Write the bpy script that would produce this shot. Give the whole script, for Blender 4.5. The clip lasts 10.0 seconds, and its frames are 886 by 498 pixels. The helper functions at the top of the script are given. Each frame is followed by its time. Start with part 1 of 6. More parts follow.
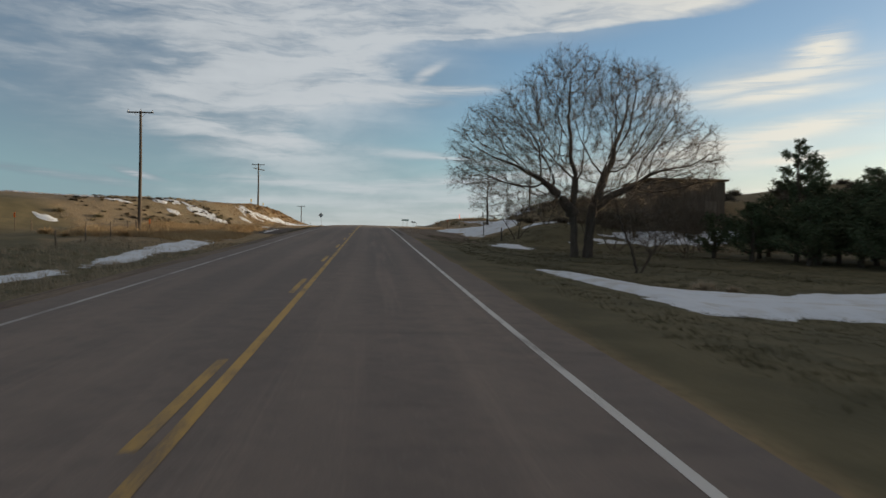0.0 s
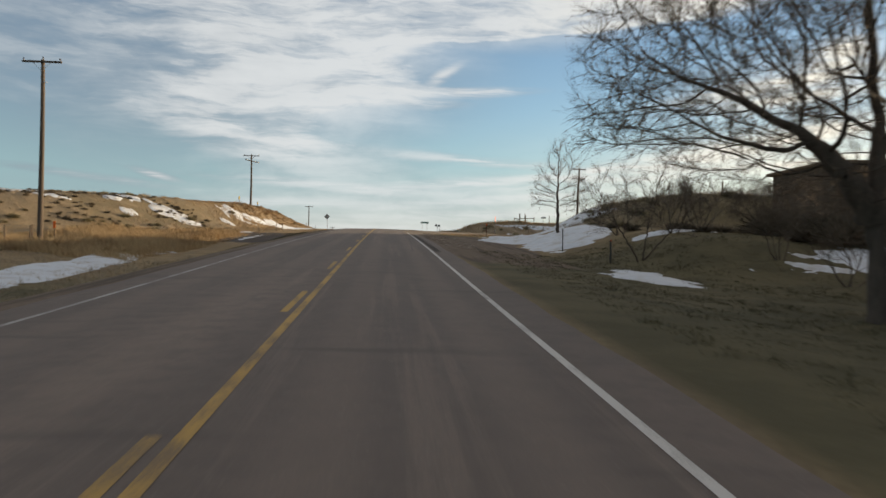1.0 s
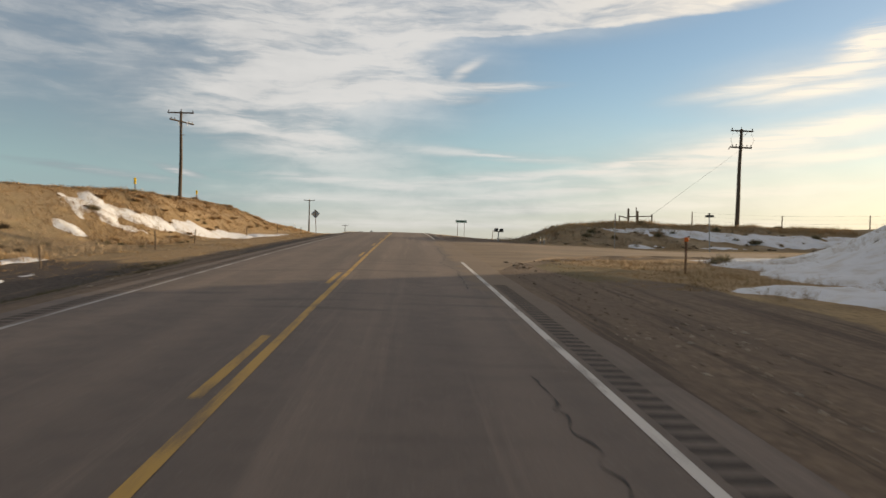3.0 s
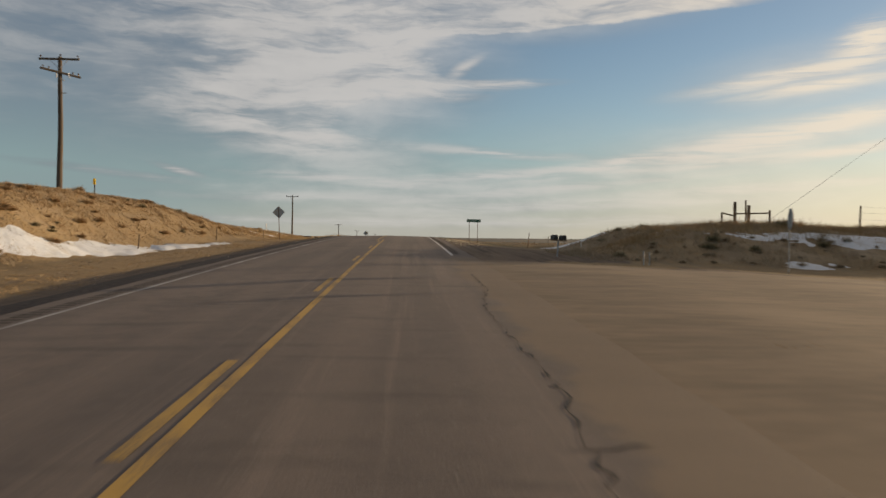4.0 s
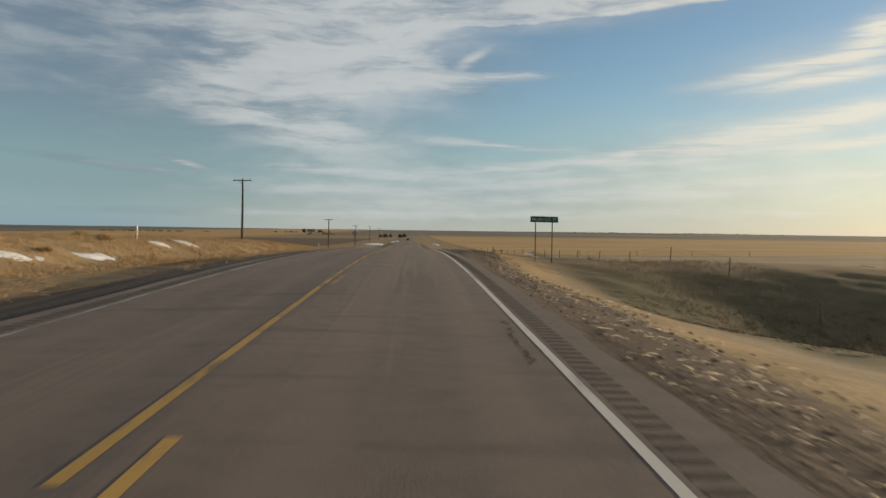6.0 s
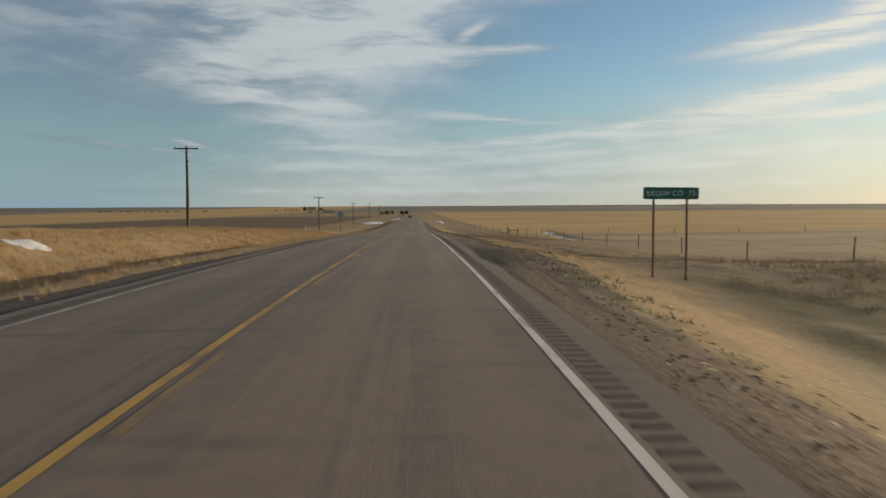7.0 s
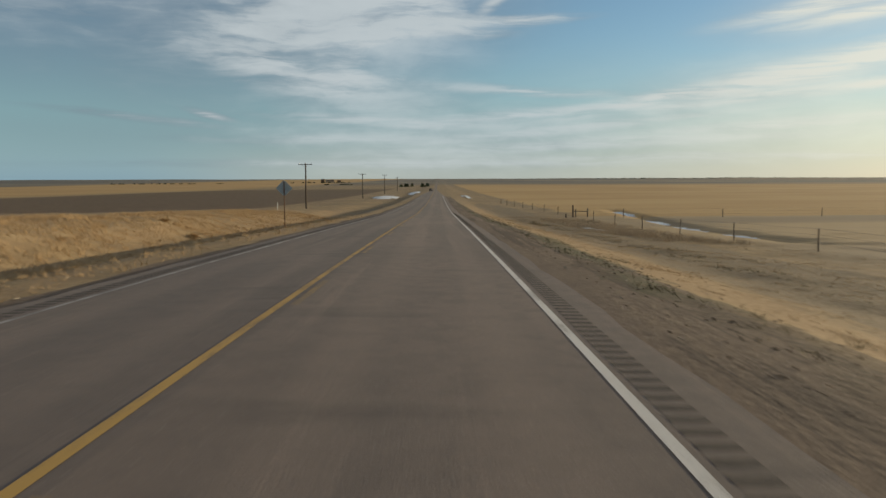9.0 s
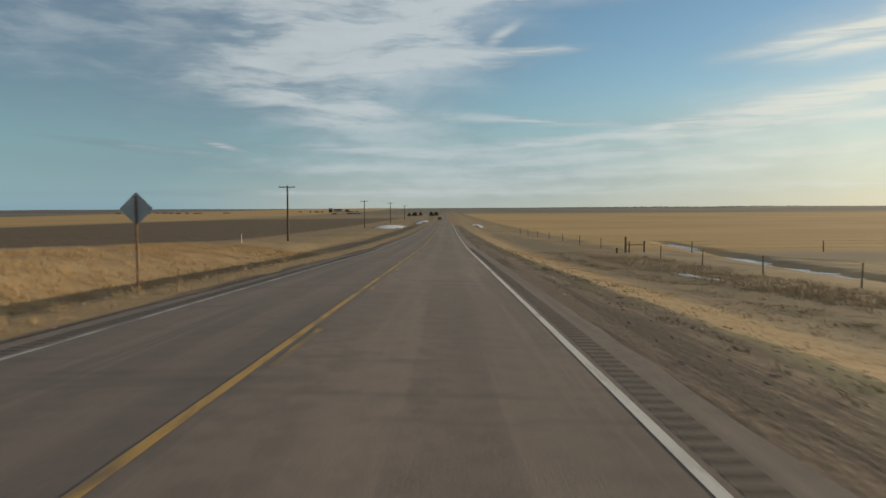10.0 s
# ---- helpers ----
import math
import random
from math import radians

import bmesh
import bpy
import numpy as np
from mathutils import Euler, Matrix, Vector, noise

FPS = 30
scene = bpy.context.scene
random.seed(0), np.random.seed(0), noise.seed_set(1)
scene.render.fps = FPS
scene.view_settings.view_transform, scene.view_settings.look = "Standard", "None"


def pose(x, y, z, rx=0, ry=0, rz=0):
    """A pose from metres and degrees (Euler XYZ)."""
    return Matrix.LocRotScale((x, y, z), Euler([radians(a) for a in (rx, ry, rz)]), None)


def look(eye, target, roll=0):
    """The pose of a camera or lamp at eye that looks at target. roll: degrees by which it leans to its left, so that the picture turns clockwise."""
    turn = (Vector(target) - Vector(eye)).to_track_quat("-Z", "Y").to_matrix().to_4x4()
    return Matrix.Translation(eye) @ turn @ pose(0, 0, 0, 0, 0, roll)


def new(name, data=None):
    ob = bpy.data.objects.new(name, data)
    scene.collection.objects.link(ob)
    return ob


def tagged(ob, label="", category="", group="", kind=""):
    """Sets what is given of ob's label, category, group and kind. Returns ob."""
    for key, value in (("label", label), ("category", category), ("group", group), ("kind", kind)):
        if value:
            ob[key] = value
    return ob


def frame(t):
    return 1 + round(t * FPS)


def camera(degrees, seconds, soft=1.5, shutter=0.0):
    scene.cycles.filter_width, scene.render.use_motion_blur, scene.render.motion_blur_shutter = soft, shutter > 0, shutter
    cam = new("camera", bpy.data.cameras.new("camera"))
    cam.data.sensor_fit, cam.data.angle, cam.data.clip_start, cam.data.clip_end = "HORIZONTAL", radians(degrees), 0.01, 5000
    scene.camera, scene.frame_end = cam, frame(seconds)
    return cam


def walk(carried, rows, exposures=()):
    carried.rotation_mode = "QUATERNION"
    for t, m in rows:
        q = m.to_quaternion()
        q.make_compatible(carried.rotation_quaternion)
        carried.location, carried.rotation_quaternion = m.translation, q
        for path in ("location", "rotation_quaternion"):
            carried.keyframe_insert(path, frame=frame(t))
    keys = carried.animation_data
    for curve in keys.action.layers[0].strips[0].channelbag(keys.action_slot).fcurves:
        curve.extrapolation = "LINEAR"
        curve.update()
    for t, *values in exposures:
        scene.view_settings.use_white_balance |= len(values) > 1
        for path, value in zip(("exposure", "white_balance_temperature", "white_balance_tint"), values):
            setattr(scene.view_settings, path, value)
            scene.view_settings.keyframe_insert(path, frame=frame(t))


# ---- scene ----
cam = camera(61.46, 10.0, shutter=0.2)
PATH = [
    (0.0, pose(-0.307, 0.000, 1.605, 89.525, -0.831, -5.541)),
    (0.5, pose(-0.274, 11.372, 1.985, 89.551, -0.975, -4.225)),
    (1.0, pose(-0.291, 22.743, 2.447, 89.646, -1.174, -4.414)),
    (1.5, pose(-0.308, 34.115, 2.853, 89.525, -1.186, -3.187)),
    (2.0, pose(-0.209, 45.487, 3.360, 89.552, -0.951, -2.196)),
    (2.2, pose(-0.171, 50.035, 3.568, 89.493, -1.162, -2.645)),
    (3.3, pose(-0.075, 75.053, 4.487, 89.226, -0.972, -2.774)),
    (3.5, pose(-0.046, 79.602, 4.646, 89.216, -0.805, -3.316)),
    (4.0, pose(-0.067, 90.973, 4.991, 89.075, -0.741, -2.726)),
    (4.5, pose(-0.072, 102.345, 5.341, 89.118, -0.688, -2.050)),
    (5.0, pose(-0.071, 113.716, 5.675, 88.741, -1.085, -1.565)),
    (5.5, pose(-0.015, 125.088, 5.981, 88.607, -1.278, -2.141)),
    (7.0, pose(0.289, 159.203, 6.696, 86.614, 0.301, -2.006)),
    (7.5, pose(0.366, 170.575, 6.662, 84.975, -0.210, -2.613)),
    (8.0, pose(0.369, 181.946, 6.551, 84.866, -0.173, -2.079)),
    (8.5, pose(0.338, 193.318, 6.379, 84.710, -0.018, -0.986)),
    (9.0, pose(0.237, 204.690, 6.170, 84.545, 0.189, -0.358)),
    (9.5, pose(0.185, 216.061, 5.902, 85.152, 0.203, 0.797)),
    (10.0, pose(0.128, 227.433, 5.595, 86.788, 0.306, 0.346)),
]

walk(cam, PATH, exposures=[(0.0, 0.30, 6550, 8), (0.8, 0.34, 6600, 8), (1.0, 0.68, 6850, 9), (2.2, 0.65, 6850, 9), (3.4, 0.57, 7500, 13), (4.0, 0.21, 7350, 13), (5.0, 0.24, 7000, 9), (7.0, 0.27, 6600, 6), (10.0, 0.25, 6400, 3)])

# ---- world, sun ----
SUN_AZ, SUN_EL = 62.0, 5.5     # degrees to the right of the road's heading (+y), and above the horizon


def sun_dir():
    a, e = radians(SUN_AZ), radians(SUN_EL)
    return Vector((math.sin(a) * math.cos(e), math.cos(a) * math.cos(e), math.sin(e)))


sun = new("sun", bpy.data.lights.new("sun", "SUN"))
sun.data.energy, sun.data.angle, sun.data.color = 5.0, radians(0.6), (1.0, 0.78, 0.52)
sun.matrix_world = look(sun_dir() * 100, (0, 0, 0))
tagged(sun, kind="structure")

# high cloud: the frayed right-hand edge of the main bank (elevation, azimuth) and its underside (azimuth, elevation), in degrees
BANK_EDGE = [(3.6, -9.0), (4.4, -3.6), (4.8, -1.6), (5.4, -3.4), (6.1, -0.9), (7.4, -0.7), (8.1, -3.6), (9.2, -1.8), (10.2, 1.2), (11.2, 6.0), (11.7, 9.0), (12.3, 4.6), (14.0, 4.4), (15.0, 6.8), (15.5, 15.0), (16.3, 25.0), (18.0, 34.0)]
BANK_FOOT = [(-34, 9.4), (-26, 8.8), (-19, 7.6), (-14, 6.3), (-9, 5.3), (-4, 4.6), (8, 4.2)]
# streaks and veils: azimuth and elevation of the middle, half length and half width in degrees, lean, weight
CLOUD_STREAKS = [
    (5.6, 11.5, 4.8, 0.35, 2, 0.90), (4.3, 12.8, 1.4, 0.39, 35, 0.80), (2.2, 10.7, 3.0, 0.39, 0, 0.70), (6.1, 6.5, 6.5, 0.35, -4, 0.70), (25.2, 7.0, 10.4, 0.87, 11, 1.00),
    (16.3, 5.7, 7.4, 0.52, 10, 0.95), (7.9, 4.8, 9.1, 0.39, 4, 0.80), (29.7, 7.9, 6.1, 0.74, 10, 1.05), (30.4, 6.1, 4.8, 0.39, 6, 0.90), (21.4, 5.5, 9.6, 0.35, 5, 0.75),
    (28.3, 11.5, 7.0, 0.56, 7, 1.00), (29.3, 10.5, 4.8, 0.39, 5, 0.95), (32.1, 13.2, 2.2, 1.22, 25, 1.00),
]
LOW_STREAKS = [
    (9.6, 3.6, 13.0, 0.35, 5, 0.60), (11.3, 2.5, 15.2, 0.43, 2, 0.60), (-21.9, 4.3, 5.6, 0.26, -5, 0.65), (-16.8, 4.6, 1.6, 0.26, -12, 0.90), (-3.8, 4.2, 8.7, 0.35, -3, 0.75),
    (-7.6, 2.9, 9.6, 0.35, 0, 0.50), (25.2, 3.7, 10.4, 0.35, 3, 0.60), (-1.6, 1.1, 21.7, 0.30, 0, 0.50), (21.5, 1.5, 15.2, 0.30, 0, 0.50),
]
VEILS = [
    (1.0, 1.6, 15.0, 1.7, 0, 0.62), (-2.0, 4.3, 9.0, 1.4, -3, 0.55),
    (-6.0, 12.2, 11.3, 5.65, 8, 0.95), (-17.0, 11.9, 14.3, 7.0, 0, 0.76), (-26.8, 13.0, 10.9, 7.0, 0, 0.64), (-26.7, 6.9, 9.6, 3.48, 0, 0.22), (6.0, 16.6, 12.2, 1.95, 2, 0.90),
    (-6.0, 6.3, 9.6, 2.61, -6, 0.75), (22.6, 5.9, 15.6, 2.61, 9, 0.55), (28.6, 11.0, 7.8, 2.17, 6, 0.45), (2.7, 3.3, 21.7, 2.2, 0, 0.66), (21.5, 3.1, 19.5, 2.61, 3, 0.55),
    (-4.0, 26.6, 47.8, 6.96, 0, 0.70), (-16.2, 3.5, 18.2, 1.74, 0, 0.35), (11.3, 7.0, 8.7, 2.17, 0, 0.12),
]


class Nodes:
    """Short hand for a node tree."""

    def __init__(self, tree):
        self.t = tree
        tree.nodes.clear()

    def add(self, kind, values=None, **props):
        n = self.t.nodes.new(kind)
        for k, v in props.items():
            setattr(n, k, v)
        for k, v in (values or {}).items():
            if isinstance(v, bpy.types.NodeSocket):
                self.t.links.new(v, n.inputs[k])
            else:
                n.inputs[k].default_value = v
        return n

    def math(self, op, a, b=0.0, c=0.0, clamp=False):
        return self.add("ShaderNodeMath", {0: a, 1: b, 2: c}, operation=op, use_clamp=clamp).outputs[0]

    def ramp(self, x, lo, hi, a=0.0, b=1.0, smooth=True):
        return self.add("ShaderNodeMapRange", {0: x, 1: lo, 2: hi, 3: a, 4: b}, interpolation_type="SMOOTHSTEP" if smooth else "LINEAR").outputs[0]

    def mix(self, f, a, b, blend="MIX"):
        n = self.add("ShaderNodeMix", None, data_type="RGBA", blend_type=blend)
        for i, v in ((0, f), (6, a), (7, b)):
            if isinstance(v, bpy.types.NodeSocket):
                self.t.links.new(v, n.inputs[i])
            elif i == 0:
                n.inputs[0].default_value = v
            else:
                n.inputs[i].default_value = (*v, 1.0)
        return n.outputs[2]

    def noise(self, scale, detail=4.0, vector=None, rough=0.55, distort=0.0):
        v = {"Scale": scale, "Detail": detail, "Roughness": rough, "Distortion": distort}
        if vector is not None:
            v["Vector"] = vector
        return self.add("ShaderNodeTexNoise", v).outputs[0]

    def coord(self, which="Object"):
        return self.add("ShaderNodeTexCoord").outputs[which]

    def scaled(self, vector, s, rot=(0, 0, 0), loc=(0, 0, 0)):
        return self.add("ShaderNodeMapping", {"Vector": vector, "Scale": s, "Rotation": rot, "Location": loc}).outputs[0]


def build_sky():
    w = bpy.data.worlds.new("sky")
    scene.world = w
    w.use_nodes = True
    n = Nodes(w.node_tree)
    sky = n.add("ShaderNodeTexSky", None, sky_type="NISHITA", sun_disc=False, sun_elevation=radians(SUN_EL), sun_rotation=radians(SUN_AZ), altitude=1200.0, air_density=1.0, dust_density=1.2, ozone_density=1.6).outputs[0]
    sky = n.mix(1.0, sky, (0.92, 1.0, 1.12), "MULTIPLY")
    d = n.coord("Generated")
    xyz = n.add("ShaderNodeSeparateXYZ", {0: d})
    az = n.math("MULTIPLY", n.math("ARCTAN2", xyz.outputs[0], xyz.outputs[1]), 57.29578)
    el = n.math("MULTIPLY", n.math("ARCSINE", xyz.outputs[2]), 57.29578)
    flat = n.add("ShaderNodeCombineXYZ", {0: az, 1: el}).outputs[0]
    # streaky grain, longer along the wind, finer towards the horizon
    warp = n.add("ShaderNodeTexNoise", {"Vector": n.scaled(flat, (0.10, 0.22, 1)), "Scale": 1.0, "Detail": 4.0, "Roughness": 0.6})
    off = n.add("ShaderNodeVectorMath", {0: warp.outputs[1], 1: (0.5, 0.5, 0.5)}, operation="SUBTRACT").outputs[0]
    off = n.add("ShaderNodeVectorMath", {0: off, 1: (5.0, 2.0, 0.0)}, operation="MULTIPLY").outputs[0]
    bent = n.add("ShaderNodeVectorMath", {0: flat, 1: off}, operation="ADD").outputs[0]
    def cover(spots, space, soft):
        total = None
        for a, e, la, le, lean, weight in spots:
            v = n.add("ShaderNodeVectorMath", {0: space, 1: (a, e, 0)}, operation="SUBTRACT").outputs[0]
            v = n.scaled(v, (1, 1, 1), (0, 0, radians(-lean)))
            v = n.add("ShaderNodeVectorMath", {0: v, 1: (1 / la, 1 / le, 1)}, operation="MULTIPLY").outputs[0]
            r = n.add("ShaderNodeVectorMath", {0: v}, operation="LENGTH").outputs["Value"]
            g = n.ramp(r, 1.7, 0.0, 0.0, weight, soft)
            total = g if total is None else n.math("MAXIMUM", total, g)
        return total
    streak = n.noise(1.0, 4.0, n.scaled(bent, (0.11, 0.62, 1), (0, 0, radians(-9))), 0.52, 0.4)
    puff = n.noise(1.0, 6.0, n.scaled(bent, (0.30, 0.62, 1)), 0.55)
    fibre = n.noise(1.0, 6.0, n.scaled(bent, (0.35, 2.6, 1), (0, 0, radians(-12))), 0.65, 0.3)
    grain = n.math("ADD", n.math("MULTIPLY", n.math("SUBTRACT", streak, 0.5), 0.8), n.math("MULTIPLY", n.math("SUBTRACT", puff, 0.5), 0.5))
    grain = n.math("ADD", grain, n.math("MULTIPLY", n.math("SUBTRACT", fibre, 0.5), 0.18))
    slight = n.add("ShaderNodeVectorMath", {0: flat, 1: n.add("ShaderNodeVectorMath", {0: off, 1: (0.45, 0.28, 0.0)}, operation="MULTIPLY").outputs[0]}, operation="ADD").outputs[0]
    # the main bank lies left of a frayed edge and above a soft underside
    fray = n.add("ShaderNodeTexNoise", {"Vector": n.scaled(flat, (0.16, 0.62, 1), (0, 0, radians(-12))), "Scale": 1.0, "Detail": 5.0, "Roughness": 0.56, "Distortion": 0.5})
    tug = n.add("ShaderNodeVectorMath", {0: n.add("ShaderNodeVectorMath", {0: fray.outputs[1], 1: (0.5, 0.5, 0.5)}, operation="SUBTRACT").outputs[0], 1: (6.0, 1.2, 0.0)}, operation="MULTIPLY").outputs[0]
    torn = n.add("ShaderNodeSeparateXYZ", {0: n.add("ShaderNodeVectorMath", {0: flat, 1: tug}, operation="ADD").outputs[0]})

    def profile(x, table, x0, x1, y0, y1):
        r = n.add("ShaderNodeValToRGB", {0: n.ramp(x, x0, x1, smooth=False)})
        e = r.color_ramp.elements
        for i, (u, v) in enumerate(table):
            k = e[i] if i < 2 else e.new(1.0)
            k.position = (u - x0) / (x1 - x0)
            g = (v - y0) / (y1 - y0)
            k.color = (g, g, g, 1.0)
        return n.ramp(r.outputs[0], 0.0, 1.0, y0, y1, False)
    inside = n.math("SUBTRACT", profile(torn.outputs[1], BANK_EDGE, 3.0, 20.0, -12.0, 40.0), torn.outputs[0])
    above = n.math("SUBTRACT", torn.outputs[1], profile(torn.outputs[0], BANK_FOOT, -40.0, 20.0, 0.0, 12.0))
    mass = n.math("MULTIPLY", n.ramp(inside, -1.6, 5.5), n.ramp(above, -2.2, 2.4))
    west = n.ramp(az, -9.0, -25.0, 1.0, 0.66)
    combed = n.math("ADD", n.math("MULTIPLY", streak, 0.65), n.math("MULTIPLY", fibre, 0.35))
    mass = n.math("MULTIPLY", mass, n.math("MULTIPLY", west, n.ramp(combed, 0.32, 0.60, 0.74, 1.06)))
    thin = n.math("MULTIPLY", cover(VEILS, flat, True), n.math("ADD", n.math("MULTIPLY", grain, 0.85), 1.2), clamp=True)
    dens = n.math("MAXIMUM", n.math("ADD", mass, n.math("MULTIPLY", n.math("MULTIPLY", grain, 0.30), n.ramp(mass, 0.0, 0.4)), clamp=True), n.math("MULTIPLY", thin, 0.84))
    # combed streaks, frayed along their length
    comb = n.noise(1.0, 5.0, n.scaled(slight, (0.16, 2.2, 1), (0, 0, radians(-8))), 0.6, 0.5)
    wisps = n.math("MULTIPLY", cover(CLOUD_STREAKS + LOW_STREAKS, slight, True), n.ramp(comb, 0.30, 0.60, 0.30, 1.25))
    wisps = n.math("MULTIPLY", wisps, 0.95, clamp=True)
    dens = n.math("SUBTRACT", 1.0, n.math("MULTIPLY", n.math("SUBTRACT", 1.0, dens), n.math("SUBTRACT", 1.0, wisps)))
    # an unseen bright sheet of cirrus overhead, added to lift and neutralise the shade
    dens = n.math("MAXIMUM", dens, n.math("MULTIPLY", n.ramp(el, 19.0, 34.0, 0.0, 0.92), n.math("ADD", n.math("MULTIPLY", grain, 0.6), 0.95), clamp=True))
    high = n.ramp(el, 20.0, 40.0)
    # brighter towards the sun
    toward = n.add("ShaderNodeVectorMath", {0: d, 1: tuple(sun_dir())}, operation="DOT_PRODUCT").outputs["Value"]
    glow = n.ramp(toward, 0.55, 0.97)
    lit = n.mix(glow, (0.495, 0.52, 0.548), (0.80, 0.745, 0.64))
    shade = n.mix(glow, (0.178, 0.217, 0.265), (0.62, 0.57, 0.52))
    bright = n.math("ADD", n.math("MULTIPLY", dens, 0.62), n.math("MULTIPLY", grain, 0.75))
    bright = n.math("ADD", bright, n.math("ADD", n.ramp(az, -26.0, -2.0, -0.10, 0.12), n.ramp(inside, 14.0, 1.0, 0.0, 0.14)))
    body = n.mix(n.ramp(bright, 0.10, 0.88), shade, lit)
    body = n.mix(high, body, n.mix(glow, (0.27, 0.25, 0.235), (0.50, 0.43, 0.36)))
    body = n.add("ShaderNodeVectorMath", {0: body, "Scale": 7.6}, operation="SCALE").outputs[0]
    haze = n.ramp(el, 9.0, -0.5, 0.0, 0.72)
    hazed = n.mix(haze, sky, n.add("ShaderNodeVectorMath", {0: n.mix(n.math("MULTIPLY", n.ramp(el, 4.5, 0.0), n.ramp(az, -24.0, -5.0, 0.1, 0.75)), n.mix(glow, (0.182, 0.348, 0.495), (0.655, 0.655, 0.58)), (0.53, 0.555, 0.52)), "Scale": 7.6}, operation="SCALE").outputs[0])
    col = n.mix(n.math("MULTIPLY", dens, 0.92), hazed, body)
    bg = n.add("ShaderNodeBackground", {"Color": col, "Strength": 0.12})
    n.add("ShaderNodeOutputWorld", {"Surface": bg.outputs[0]})


build_sky()


# ---- materials ----
def material(name):
    m = bpy.data.materials.new(name)
    m.use_nodes = True
    return m, Nodes(m.node_tree)


def finish(n, color, rough=0.9, bump=None, strength=0.3, dist=0.02, metal=0.0, spec=0.3):
    v = {"Base Color": color if isinstance(color, bpy.types.NodeSocket) else (*color, 1.0), "Roughness": rough, "Metallic": metal, "Specular IOR Level": spec}
    if bump is not None:
        v["Normal"] = n.add("ShaderNodeBump", {"Height": bump, "Strength": strength, "Distance": dist}).outputs[0]
    b = n.add("ShaderNodeBsdfPrincipled", v)
    n.add("ShaderNodeOutputMaterial", {"Surface": b.outputs[0]})


def plain(name, a, b, scale=6.0, rough=0.85, bump=0.25, stretch=(1, 1, 1), metal=0.0, spec=0.3, dist=0.01):
    """Two tones of one surface, mixed at two scales, with fine relief."""
    m, n = material(name)
    c = n.scaled(n.coord(), stretch)
    big, fine = n.noise(scale, 4.0, c), n.noise(scale * 7, 3.0, c)
    f = n.ramp(n.math("ADD", n.math("MULTIPLY", big, 0.65), n.math("MULTIPLY", fine, 0.35)), 0.32, 0.68)
    finish(n, n.mix(f, a, b), rough, fine, bump, dist, metal, spec)
    return m


def make_asphalt():
    m, n = material("asphalt")
    p = n.coord()
    x = n.add("ShaderNodeSeparateXYZ", {0: p}).outputs[0]
    worn = n.noise(0.35, 4.0, n.scaled(p, (1.0, 0.06, 1)))
    patch = n.noise(0.22, 5.0, n.scaled(p, (1.4, 0.35, 1)))
    grit = n.noise(55.0, 3.0, p)
    col = n.mix(n.ramp(patch, 0.35, 0.7), (0.180, 0.142, 0.120), (0.250, 0.194, 0.160))
    col = n.mix(n.ramp(worn, 0.35, 0.65, 0.0, 0.5), col, (0.140, 0.117, 0.104))
    col = n.mix(n.ramp(n.noise(2.4, 6.0, p, 0.7), 0.42, 0.62, 0.0, 0.5), col, (0.130, 0.107, 0.094))
    col = n.mix(n.ramp(n.noise(0.8, 6.0, n.scaled(p, (2.6, 0.05, 1)), 0.65), 0.52, 0.66, 0.0, 0.5), col, (0.270, 0.211, 0.173))
    # two wheel tracks a lane, polished by traffic
    tracks = None
    for c in (-4.75, -3.05, -0.75, 0.95):
        g = n.ramp(n.math("ABSOLUTE", n.math("SUBTRACT", x, c)), 0.5, 0.1)
        tracks = g if tracks is None else n.math("MAXIMUM", tracks, g)
    col = n.mix(n.math("MULTIPLY", tracks, 0.35), col, (0.266, 0.208, 0.170))
    col = n.mix(n.ramp(grit, 0.35, 0.7, 0.0, 0.4), col, (0.106, 0.093, 0.088))
    col = n.mix(n.ramp(n.noise(24.0, 2.0, p), 0.66, 0.72, 0.0, 0.5), col, (0.312, 0.276, 0.240))
    # dark smears across the lanes, and dust washed over from the side road
    smear = n.math("MULTIPLY", n.ramp(n.noise(1.0, 5.0, n.scaled(p, (0.22, 1.5, 1)), 0.6), 0.55, 0.68), n.ramp(n.noise(0.12, 3.0, p), 0.42, 0.58))
    col = n.mix(n.math("MULTIPLY", smear, 0.55), col, (0.090, 0.077, 0.070))
    y = n.add("ShaderNodeSeparateXYZ", {0: p}).outputs[1]
    drift = n.math("ADD", x, n.math("MULTIPLY", n.math("SUBTRACT", n.noise(0.9, 5.0, p), 0.5), 1.4))
    dust = n.math("MULTIPLY", n.ramp(drift, 1.35, 1.75), n.math("MULTIPLY", n.ramp(y, 72.0, 92.0), n.ramp(y, 122.5, 119.0)))
    col = n.mix(n.math("MULTIPLY", dust, 0.85), col, n.mix(n.noise(0.6, 4.0, n.scaled(p, (0.35, 1, 1))), (0.165, 0.124, 0.088), (0.265, 0.2, 0.14)))
    finish(n, col, 0.82, grit, 0.5, 0.008, spec=0.35)
    return m


def make_paint(name, color, start=0.50):
    m, n = material(name)
    p = n.coord()
    f = n.ramp(n.math("ADD", n.math("MULTIPLY", n.noise(3.0, 4.0, n.scaled(p, (1, 0.25, 1))), 0.6), n.math("MULTIPLY", n.noise(40.0, 3.0, p), 0.4)), start, start + 0.16)
    finish(n, n.mix(n.math("MULTIPLY", f, 0.75), color, (0.12, 0.10, 0.09)), 0.7, n.noise(60.0, 2.0, p), 0.3, 0.004)
    return m


